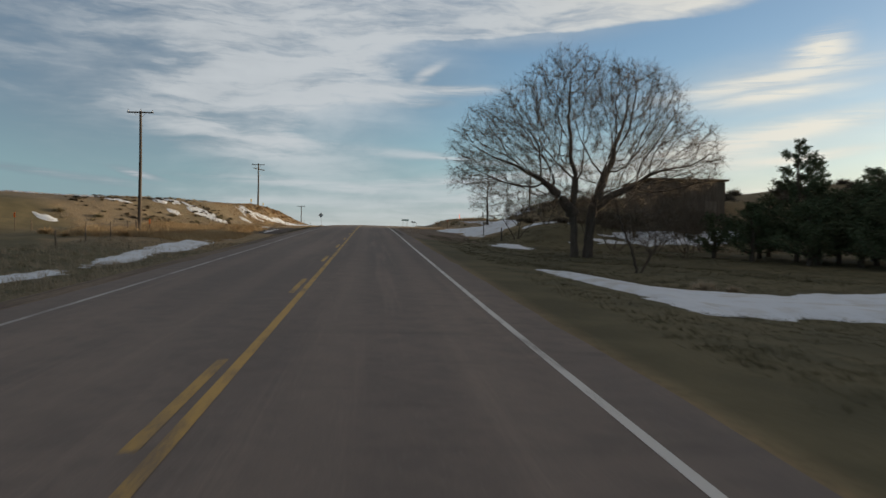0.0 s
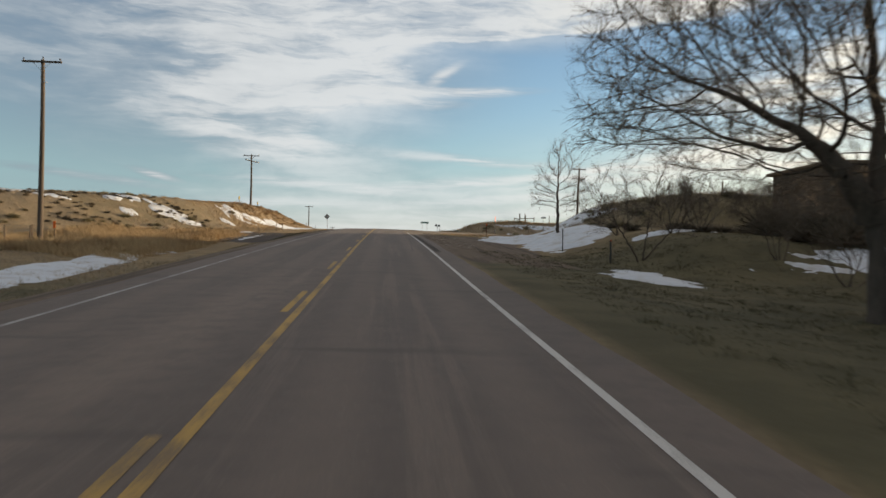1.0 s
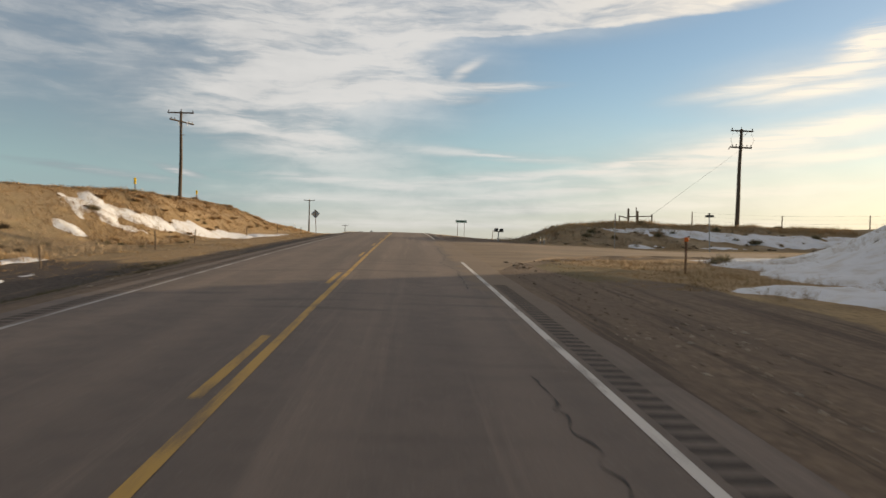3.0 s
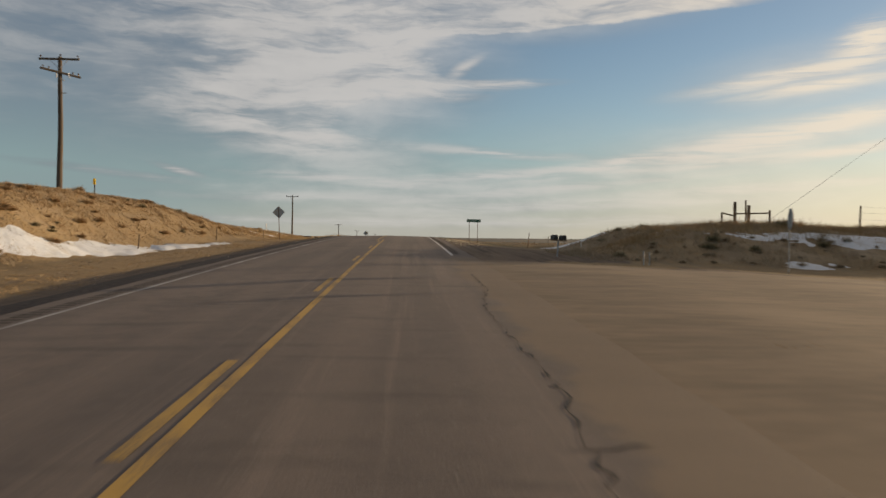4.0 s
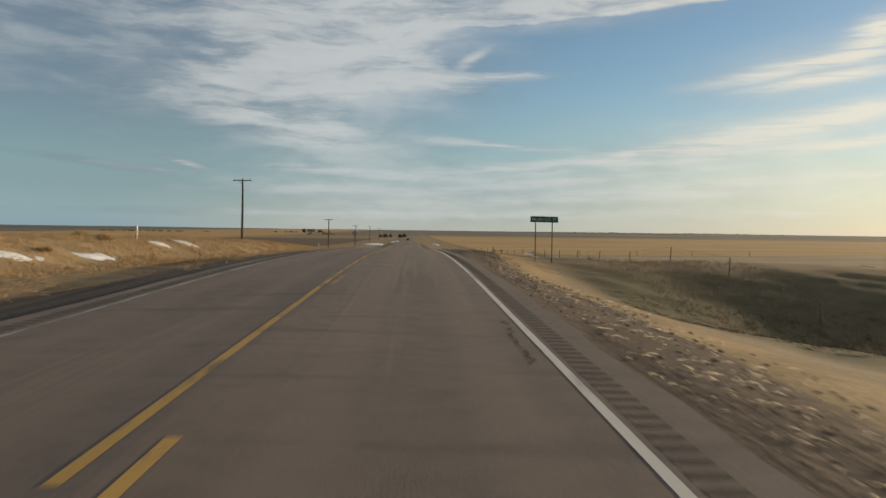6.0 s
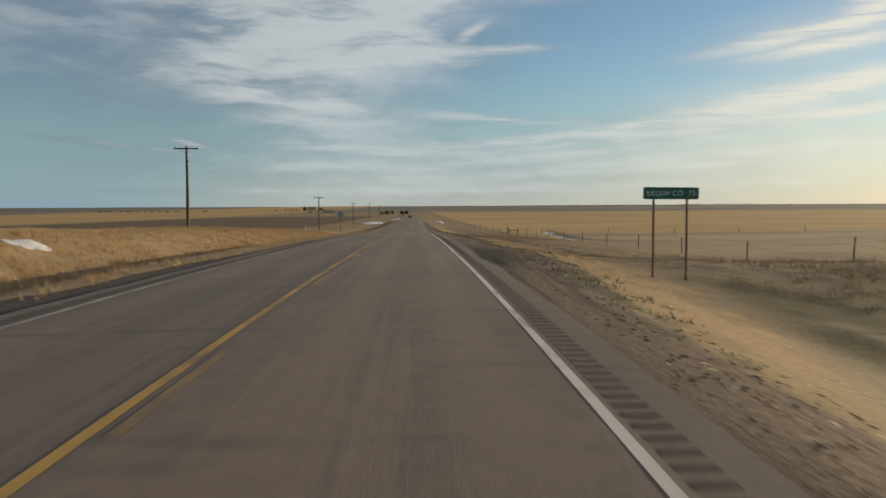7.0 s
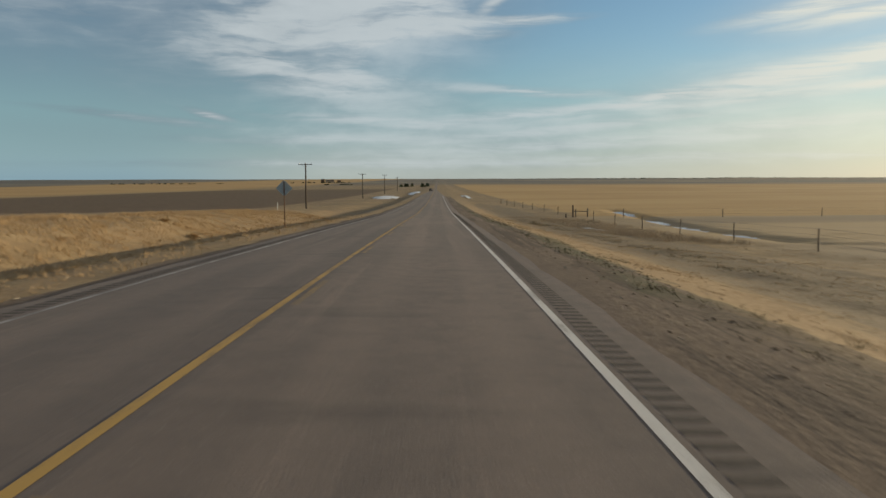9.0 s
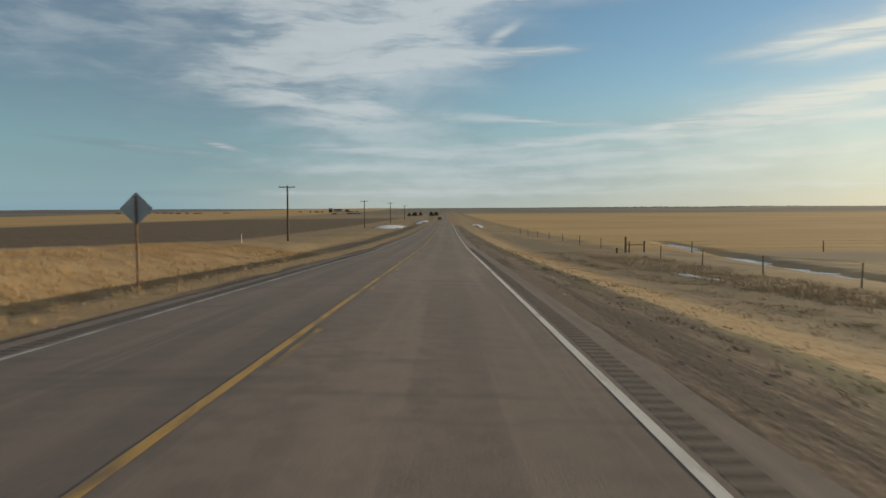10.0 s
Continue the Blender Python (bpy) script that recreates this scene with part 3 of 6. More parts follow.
def grid_mesh(name, xs, ys, zfun, mat, smooth=True):
    X, Y = np.meshgrid(xs, ys)
    V = np.stack([X, Y, zfun(X, Y)], -1).reshape(-1, 3)
    nx, ny = len(xs), len(ys)
    i = (np.arange(ny - 1)[:, None] * nx + np.arange(nx - 1)[None]).ravel()
    T = np.concatenate([np.stack([i, i + 1, i + nx + 1], -1), np.stack([i, i + nx + 1, i + nx], -1)])
    me = tri_mesh(name, V, T, mat)
    me.polygons.foreach_set("use_smooth", np.full(len(me.polygons), smooth))
    return me, X.ravel(), Y.ravel()


def build_ground():
    grow = np.cumprod(np.full(40, 1.17))
    right = np.concatenate([np.arange(0, 32, 0.5), 32 + np.cumsum(0.6 * grow)])
    right = right[right < 4000]
    xs = np.concatenate([-right[:0:-1], right])
    ys = np.concatenate([np.arange(-300, -20, 12.0), np.arange(-20, 330, 0.75), 330 + np.cumsum(1.0 * np.cumprod(np.full(50, 1.13)))])
    ys = ys[ys < 4700]
    me, X, Y = grid_mesh("ground", xs, ys, land, GROUND)
    wob = rough(X, Y, 9.0) * 1.2 + rough(X, Y, 2.6, 4) * 0.5

    def put(name, a):
        me.attributes.new(name, "FLOAT", "POINT").data.foreach_set("value", np.clip(a, 0, 1).astype(np.float32))
    g = step(5.0 + wob * 0.4 - 1.2 * step(62, 50, Y) + 0.3 * step(160, 190, Y), 3.4 - 0.6 * step(62, 50, Y) + 0.9 * step(160, 190, Y), X) * (X > 0) + step(-9.3 + wob * 0.5 + 1.9 * step(150, 180, Y), -7.0 + 0.4 * step(150, 180, Y), X) * (X < 0)
    apron = step(2.0, 0.0, np.abs(Y - (side_lo(X) + side_hi(X)) / 2) - (side_hi(X) - side_lo(X)) / 2 - wob) * (X > 1)
    left_flat = step(-13.0 + wob, -10.5, X) * step(84, 92, Y) * step(168, 150, Y) * (X < 0) * 0.9
    drive = step(4.5, 2.5, np.abs(Y - 88 - 0.3 * (X + 8))) * step(-30, -22, X) * (X < 0)
    bank = 0.3 * step(12.5 + wob, 15, X) * step(60, 70, Y) * step(106, 98, Y) + 0.45 * step(7.5, 10, X) * step(119, 122, Y) * step(152, 144, Y)
    bank = bank + 0.9 * step(2.5, 2.8, X) * step(3.9, 3.4, X) * step(82, 86, Y) * step(95, 92, Y)
    bank = bank + 0.38 * (X < -13) * step(-21, -17, X) * step(108, 118, Y) * step(152, 140, Y)
    tarry = step(-7.7 + 0.3 * wob, -7.2, X) * (X < 0) * step(96, 104, Y) * step(200, 180, Y) + step(-15 + wob, -13, X) * step(-8.0, -8.8, X) * 0.62 * step(78, 82, Y) * step(99, 94, Y)
    bank = bank + 0.32 * (X < 0) * step(-16 + wob, -19, X) * step(80, 88, Y) * step(118, 110, Y)
    put("tarry", tarry)
    put("bank", bank)
    late = step(155, 180, Y) * step(420, 330, Y)
    isle = step(5.4, 7.0, X + wob) * step(20, 17, X) * step(84, 87, Y) * step(105, 102, Y)
    put("gold", isle + 0.8 * left_flat + late * (step(4.7, 5.3, X) * step(7.6, 6.2, X) + 0.45 * step(-13.5, -14.5, X) * (X < 0) + 0.6 * step(-6.7, -7.0, X) * step(-8.6, -8.3, X)))
    # dull also puts the left ditch's shade and the right verge's haze into colour
    put("dull", late * (0.8 * step(6.6, 8.0, X) * step(15.5, 13.0, X) + 0.8 * step(-8.5, -9.0, X) * step(-12.4, -11.4, X)) + 0.75 * (X < 0) * step(-16 + wob, -19, X) * step(76, 84, Y) * step(118, 108, Y) + 0.5 * step(-27, -31, X) * step(86, 92, Y) * step(150, 130, Y) + 0.75 * step(4.5, 6.0, X) * step(128, 138, Y) * step(176, 164, Y) + 0.55 * step(8, 11, X) * step(118, 122, Y) * step(152, 146, Y))
    bare = step(2.4, 2.8, X) * step(8.4, 6.8, X + 0.5 * wob) * step(42, 56, Y) * step(92, 84, Y) + 0.8 * step(2.4, 2.8, X) * step(10.5, 8.5, X + 0.5 * wob) * step(118, 121, Y) * step(137, 132, Y)
    put("mud", late * step(3.3, 4.3, X + 0.35 * wob) * step(5.5, 4.8, X + 0.35 * wob))
    put("gravel", g * step(600, 300, Y) * (1 - (X > 0) * step(64, 52, Y)) + apron + bare + 0.4 * left_flat + drive)
    put("far", step(350, 900, np.abs(X)) + step(900, 1500, Y))
    put("pasture", step(14 + 2 * wob, 20 + 2 * wob, X) * step(176, 195, Y) * step(305 + wob, 302 + wob, Y) * step(700, 500, X))
    put("stubble", step(19 + wob, 21 + wob, X) * step(302 + wob, 305 + wob, Y) * step(900, 700, X) * step(1300, 1000, Y) + step(-150, -170, X) * step(-560, -520, X) * step(200, 260, Y))
    pl = step(-30 + wob, -34 + wob, X) * step(-150, -140, X) * step(255, 275, Y) * step(800, 700, Y)
    put("plough", pl)
    # this mask also covers the hollow behind the mound, painting its shade dark
    put("lawn_and_shade", 0.8 * step(3.6, 4.2, X + 0.4 * wob) * step(6.6, 5.0, X + wob) * step(85, 88, Y) * step(98, 95, Y) + step(7.5, 9.5, X) * step(32, 26, X) * step(147, 151, Y) * step(184, 178, Y) + step(2.4, 2.8, X) * step(70, 58, Y + 0.4 * X) + 0.6 * step(10, 13, X) * step(58, 66, Y) * step(90, 80, Y) + step(-7, -9, X) * step(55, 45, Y) + 0.9 * step(-21 + wob, -23 + wob, X) * step(-75, -65, X) * step(76, 70, Y + 0.8 * (X + 22) + wob) + 0.45 * (X < 0) * step(-17 + wob, -20, X) * step(84, 90, Y + 0.8 * (X + 22)) * step(112, 104, Y))
    ob = new("ground", me)
    tagged(ob, "dry winter prairie ground with tan grass, bare dirt shoulders and ploughed strips", "ground", kind="structure")
    return ob


build_ground()


# ---- road ----
def strip(name, x0, x1, y0, y1, lift, mat, dy=2.0, wig=0.0):
    """A strip that lies on the road between two offsets."""
    n = max(2, int((y1 - y0) / dy) + 1)
    ys = np.linspace(y0, y1, n)
    xs = np.array([x0, x1])
    X, Y = np.meshgrid(xs, ys)
    if wig:
        X = X + wig * np.sin(Y * 1.7 + x0 * 9) * 0.5 + wig * np.sin(Y * 0.43)
    V = np.stack([X, Y, road_z(Y) + crown(X) + lift], -1).reshape(-1, 3)
    F = [(2 * i, 2 * i + 1, 2 * i + 3, 2 * i + 2) for i in range(n - 1)]
    return raw(name, V.tolist(), F, mat)


def crown(x):
    return -0.018 * np.abs(np.asarray(x) + 1.9)+0.02


def build_road():
    xs = np.array([EDGE_L - 0.12, EDGE_L, -5.0, -3.5, -1.9, -0.3, 1.2, EDGE_R, EDGE_R + 0.12])
    ys = np.concatenate([np.arange(-200, -20, 10.0), np.arange(-20, 340, 1.5), np.arange(340, 900, 8.0), np.arange(900, 4500, 40.0)])
    side = np.where((xs < EDGE_L - 0.05) | (xs > EDGE_R + 0.05), -0.16, 0.0)

    def z(X, Y):
        return road_z(Y) + crown(X) + side[None, :]
    me, X, Y = grid_mesh("road", xs, ys, z, ASPHALT, False)
    co = np.stack([X, Y, z(X.reshape(len(ys), -1), Y.reshape(len(ys), -1)).ravel()], -1)
    ragged = np.where((X > EDGE_R - 0.1) | (X < EDGE_L + 0.1), 0.09 * rough(X, Y, 1.9), 0.0)
    co[:, 0] += ragged
    me.vertices.foreach_set("co", co.astype(np.float32).ravel())
    ob = tagged(new("road", me), "worn grey-brown asphalt two-lane highway with cracks", "road", kind="structure")
    # rumble strip grooves milled along both edges: near-flat, shade put into the colour
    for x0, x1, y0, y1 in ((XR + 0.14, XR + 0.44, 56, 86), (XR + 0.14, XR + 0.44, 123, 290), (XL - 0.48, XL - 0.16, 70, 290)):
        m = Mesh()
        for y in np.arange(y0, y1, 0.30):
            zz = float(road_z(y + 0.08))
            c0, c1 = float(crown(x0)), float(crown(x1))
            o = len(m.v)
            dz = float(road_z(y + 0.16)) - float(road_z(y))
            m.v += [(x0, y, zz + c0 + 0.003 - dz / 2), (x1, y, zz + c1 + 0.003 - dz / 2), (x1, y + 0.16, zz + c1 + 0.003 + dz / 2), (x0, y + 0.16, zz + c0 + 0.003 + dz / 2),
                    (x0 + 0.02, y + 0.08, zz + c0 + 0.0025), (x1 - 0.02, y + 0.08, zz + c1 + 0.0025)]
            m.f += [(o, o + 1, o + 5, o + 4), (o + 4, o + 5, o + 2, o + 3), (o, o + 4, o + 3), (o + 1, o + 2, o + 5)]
        r = part("rumble_strip", m, GROOVE_SHADE, ob, "row of milled rumble grooves, their shade put into the dark colour")
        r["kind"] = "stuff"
    # markings
    def mark(name, x, w, y0, y1, mat, label):
        part(name, strip(name, x - w / 2, x + w / 2, y0, y1, 0.004, mat), mat, ob, label)
    mark("edge_line", XR, 0.11, -60, 94.4, PAINT_W, "solid white edge line")
    mark("edge_line", XR, 0.11, 121.8, 900, PAINT_W, "solid white edge line")
    mark("edge_line", XL, 0.10, -60, 900, PAINT_DULL, "worn white edge line")
    mark("centre_line", XY, 0.12, -60, 142, PAINT_Y, "solid yellow line")
    mark("centre_line", XZ, 0.12, 141, 900, PAINT_Y, "solid yellow line")
    for y in (-3.4, 6.7, 16.8, 26.5, 36.4, 45.7, 55.7, 66.0, 76.2, 86.5, 97.3, 107.6, 117.9, 128.2, 138.4):
        mark("centre_dash", XD, 0.12, y - 1.6, y + 1.6, PAINT_WORN, "broken yellow line dash")
    for k in range(24):
        y = 155.9 + 10.2 * k
        mark("centre_dash", XD, 0.12, y - 1.6, y + 1.6, PAINT_FADED, "broken yellow line dash")
    return ob


ROAD = build_road()


def crack(pts, w):
    """A thin ragged line of sealant on the road; points are x, y."""
    P = []
    for (a, b), (c, d) in zip(pts, pts[1:]):
        k = max(2, int(math.hypot(c - a, d - b) / 0.18))
        P += [(a + (c - a) * i / k + random.uniform(-0.06, 0.06), b + (d - b) * i / k + random.uniform(-0.05, 0.05)) for i in range(k)]
    m = Mesh()
    for i, (x, y) in enumerate(P):
        a, b = P[min(i + 1, len(P) - 1)], P[max(i - 1, 0)]
        dx, dy = a[0] - b[0], a[1] - b[1]
        L = math.hypot(dx, dy) or 1
        ww = w * random.choice((0.05, 0.12, 0.3, 0.5)) * random.uniform(0.6, 1.1) * (1 if 0 < i < len(P) - 1 else 0.1)
        for s in (-1, 1):
            xx, yy = x - dy / L * ww * s, y + dx / L * ww * s
            m.v.append((xx, yy, float(road_z(yy)) + float(crown(xx)) + 0.005))
        if i:
            o = 2 * i
            m.f.append((o - 2, o - 1, o + 1, o))
    part("crack", m, TAR, ROAD, "dark sealed crack in the asphalt")


for pts, w in (
    ([(1.2, 84), (1.35, 90), (1.0, 93), (1.4, 98), (1.3, 104), (1.75, 108), (1.7, 112)], 0.05),
    ([(0.9, 56), (1.1, 62), (1.25, 66), (0.7, 66.3)], 0.05), ([(1.1, 66), (1.3, 71), (1.15, 76)], 0.04),
    ([(-0.2, 92), (0.1, 92.4), (0.25, 93.0)], 0.06), ([(1.0, 96.0), (1.9, 96.3)], 0.05),
    ([(1.2, 132.8), (1.3, 135)], 0.07), ([(1.38, 136.8), (1.5, 139), (1.55, 141)], 0.08), ([(1.5, 145), (1.6, 149)], 0.05), ([(-3.3, 133.2), (-3.05, 134.3), (-2.6, 136.0), (-2.2, 137.6)], 0.035),
    ([(1.02, 205.9), (0.9, 205.0), (1.0, 204.2), (0.86, 203.4), (0.95, 202.6), (0.82, 201.9), (0.92, 201.2)], 0.09), ([(0.62, 205.5), (1.05, 205.75)], 0.07), ([(0.58, 202.4), (0.9, 202.5), (1.2, 202.2)], 0.08), ([(0.75, 203.7), (1.1, 203.5)], 0.06), ([(0.8, 204.7), (0.7, 204.2)], 0.05), ([(-1.0, 207.5), (-0.8, 207.9)], 0.09),
    ([(-0.7, 206.2), (-0.3, 206.4)], 0.2), ([(-3.1, 227), (-2.7, 227.3)], 0.25), ([(-2.95, 215.6), (-2.7, 215.4)], 0.12),
    ([(-3.6, 70), (-3.1, 70.3)], 0.08), ([(-6.0, 104), (-2.4, 106.0)], 0.04), ([(-1.5, 155), (1.6, 156)], 0.03), ([(-5.9, 176), (1.7, 178)], 0.03),
):
    crack(pts, w)


def build_side_road():
    xs = np.concatenate([np.arange(EDGE_R - 0.4, 20, 0.6), np.arange(20, 90, 3.0)])
    rows = 25
    V, F = [], []
    for i, x in enumerate(xs):
        lo, hi = float(side_lo(x)) + 0.25 * math.sin(x * 2.3), float(side_hi(x)) + 0.2 * math.sin(x * 1.9)
        for k in range(rows):
            y = lo + (hi - lo) * k / (rows - 1)
            t = float(step(EDGE_R + 0.4, EDGE_R + 5.0, x))
            z = (float(road_z(y)) + float(crown(EDGE_R)) - 0.012) * (1 - t) + (lz(x, y) + 0.06) * t
            if k in (0, rows - 1):
                z = min(z, lz(x, y)) - 0.1
            V.append((x, y, z))
            if i and k:
                a = i * rows + k
                F.append((a - rows - 1, a - 1, a, a - rows))
    ob = new("side_road", raw("side_road", V, F, SIDE))
    tagged(ob, "brown gravelly asphalt side road joining the highway", "road", kind="structure")


SIDE = plain("dusty_side_asphalt", (0.165, 0.124, 0.088), (0.265, 0.2, 0.14), 0.6, 0.92, 0.4, (0.35, 1, 1))
build_side_road()


# ---- snow ----
def snow_field(label, blobs, cell=0.3, deep=0.13, ragged=1.0):
    """Old snow lying in the hollows: a sheet that sinks into the ground at its ragged edge. Blobs: x, y, half sizes, lean."""
    b = np.array(blobs, float)
    pad = np.maximum(b[:, 2], b[:, 3]) + 1.5
    xs = np.arange((b[:, 0] - pad).min(), (b[:, 0] + pad).max(), cell)
    ys = np.arange((b[:, 1] - pad).min(), (b[:, 1] + pad).max(), cell)
    X, Y = np.meshgrid(xs, ys)
    best = np.full(X.shape, -9.0)
    for cx, cy, rx, ry, lean in blobs:
        a = radians(lean)
        u, v = (X - cx) * math.cos(a) + (Y - cy) * math.sin(a), -(X - cx) * math.sin(a) + (Y - cy) * math.cos(a)
        best = np.maximum(best, (1 - np.hypot(u / rx, v / ry)) * min(rx, ry))
    best = best + ragged * (0.30 * rough(X, Y, 2.2, 1) + 0.26 * rough(X, Y, 0.9, 7) + 0.2 * rough(X, Y, 5.0, 12))
    Z = land(X, Y) + np.clip(best * 0.22, -0.08, deep)
    ny, nx = X.shape
    idx = np.arange(ny * nx).reshape(ny, nx)
    ok = best > -0.45
    q = ok[:-1, :-1] & ok[1:, :-1] & ok[:-1, 1:] & ok[1:, 1:]
    F = np.stack([idx[:-1, :-1][q], idx[:-1, 1:][q], idx[1:, 1:][q], idx[1:, :-1][q]], -1)
    used, inv = np.unique(F, return_inverse=True)
    V = np.stack([X.ravel(), Y.ravel(), Z.ravel()], -1)[used]
    ob = new("snow_patch", raw("snow_patch", V.tolist(), inv.reshape(-1, 4).tolist(), SNOW, True))
    tagged(ob, label, "snow", "snow patches", "stuff")


snow_field("long patch of old snow on the roadside turf", [(6.9, 21.4, 1.1, 4.2, 17), (8.8, 18.7, 2.5, 3.1, 10), (13.5, 17.5, 4.8, 2.6, 10), (19.5, 18.8, 5.2, 3.0, 10), (7.1, 16.2, 0.9, 1.9, 8)], 0.2, 0.13, 1.15)
snow_field("small oval patch of snow on brown turf", [(8.8, 47.6, 1.1, 3.3, 6)], 0.2)
snow_field("snow bank at the foot of the shed", [(21, 50, 6.0, 1.8, 8), (13.5, 58, 2.6, 0.9, 0)], 0.25, 0.1, 1.6)
snow_field("deep snow drift round the small bare tree", [(10.7, 67.3, 2.6, 6.0, -10), (8.6, 74, 1.8, 4.5, 15)], 0.25, 0.25)
snow_field("snow drift wrapping the end of the hill down to the side road", [(15.6, 91, 4.0, 5.0, -10), (16.8, 97.5, 4.6, 5.0, 0), (17.5, 102, 4.5, 1.4, 3), (16.6, 87, 1.9, 4.8, 10), (17.4, 83.5, 1.2, 2.2, 0), (10.4, 86.0, 2.4, 1.5, 0), (11, 83.5, 1.8, 3.6, 0)], 0.28, 0.2)
snow_field("snow lying across the face of the mound", [(17.6, 125.3, 2.6, 0.45, -2), (22.5, 124.3, 4.2, 0.95, -3), (28.5, 123.6, 5.0, 1.5, -2), (36, 123.2, 6.0, 1.9, 0), (16.8, 121.4, 1.7, 0.55, 3), (22.6, 121.6, 1.2, 0.4, 0), (12.8, 127.5, 0.9, 0.5, 0), (14.6, 127.8, 0.8, 0.45, 0)], 0.2, 0.13, 1.3)
snow_field("bluish sheet of snow behind the mound", [(11.5, 144.9, 3.3, 2.1, -46), (13.4, 144.6, 3.0, 2.3, -40)], 0.25, 0.16, 0.3)
snow_field("ragged strip of snow in the ditch", [(-13.4, 42, 0.9, 9, 4), (-13.6, 52, 1.5, 7, 5), (-14.0, 61, 1.4, 6, 8), (-13.5, 66.5, 0.8, 2.6, 0), (-15.6, 71.5, 1.0, 0.8, 0), (-13.6, 29, 0.7, 4.0, -5), (-33.5, 80, 1.2, 0.7, 0)], 0.25)
snow_field("melting snow along the foot of the bank", [(-18.2, 114.0, 1.7, 0.75, 42), (-16.4, 116.0, 2.3, 0.8, 52), (-14.3, 119.4, 2.8, 0.95, 66), (-12.9, 124.6, 3.8, 1.05, 82), (-12.2, 131.0, 4.2, 0.9, 85), (-11.8, 136.6, 2.8, 0.5, 86), (-16.9, 112.9, 1.4, 0.4, 45), (-18.2, 108.8, 0.9, 0.7, 0), (-13.5, 94.6, 0.5, 1.4, 0), (-11.7, 88, 0.25, 4.6, -5)], 0.16, 0.13, 0.8)
snow_field("snow patches on the hillside", [(-22.8, 101.8, 1.9, 1.5, 40), (-20.6, 101.8, 1.4, 0.8, 55), (-24.2, 102.5, 1.5, 0.5, 0), (-26.6, 101.4, 1.3, 1.0, 50), (-27.4, 98.8, 1.5, 0.6, 45), (-30.1, 93.0, 1.4, 0.7, 40), (-25.0, 96.8, 0.9, 0.8, 20), (-18.4, 113.6, 1.7, 0.9, -40), (-19.4, 112.3, 1.0, 0.6, -40), (-36, 97, 3.4, 0.8, 20), (-43, 99, 4.0, 0.9, 0)], 0.22, 0.1, 1.3)
snow_field("scraps of snow on the grassy bank", [(-15.0, 165, 0.7, 1.6, 0), (-14.6, 171, 0.5, 2.0, 0), (-16.5, 186, 0.6, 1.4, 0), (-17, 193, 0.8, 1.1, 0)], 0.2)
snow_field("far snow drift beside the highway", [(-17, 455, 5, 22, 0), (-11, 560, 2.5, 50, 0), (10, 470, 1.6, 30, 0)], 1.5, 0.4)
snow_field("narrow streaks of snow in the pasture creek", [(22.9, 261, 0.55, 5.5, -4), (24.0, 275, 0.6, 6.0, -5), (25.6, 291, 0.7, 6.0, -6), (13.0, 266, 0.3, 3.6, 0), (28.5, 318, 0.7, 9, -6)], 0.25, 0.1, 0.8)


# ---- utility poles ----
def pole_top(m_parent, h, arm=2.3):
    """Crossarm with braces and insulators under a pole that stands at its own origin."""
    a = Mesh().box((0, -0.16, h - 0.16), (arm, 0.09, 0.12), bevel=0.012)
    c = part("crossarm", a, POLEWOOD, m_parent)
    for s in (-1, 1):
        part("brace", Mesh().tube([(s * 0.55, -0.21, h - 0.2), (0, -0.15, h - 0.7)], [0.014, 0.014], 5), STEEL, c)
    for x, z in ((-arm / 2 + 0.1, h - 0.10), (arm / 2 - 0.1, h - 0.10)):
        part("insulator", Mesh().tube([(x, -0.16, z), (x, -0.16, z + 0.06), (x, -0.16, z + 0.07), (x, -0.16, z + 0.12), (x, -0.16, z + 0.13), (x, -0.16, z + 0.17)], [0.02, 0.02, 0.055, 0.045, 0.05, 0.025], 8), CERAMIC, c)
    part("insulator", Mesh().tube([(0, 0, h), (0, 0, h + 0.07), (0, 0, h + 0.08), (0, 0, h + 0.13), (0, 0, h + 0.18)], [0.02, 0.02, 0.055, 0.045, 0.025], 8), CERAMIC, m_parent)
    part("bracket", Mesh().box((0.12, -0.05, h - 1.35), (0.24, 0.05, 0.05), bevel=0.01), STEEL, m_parent)


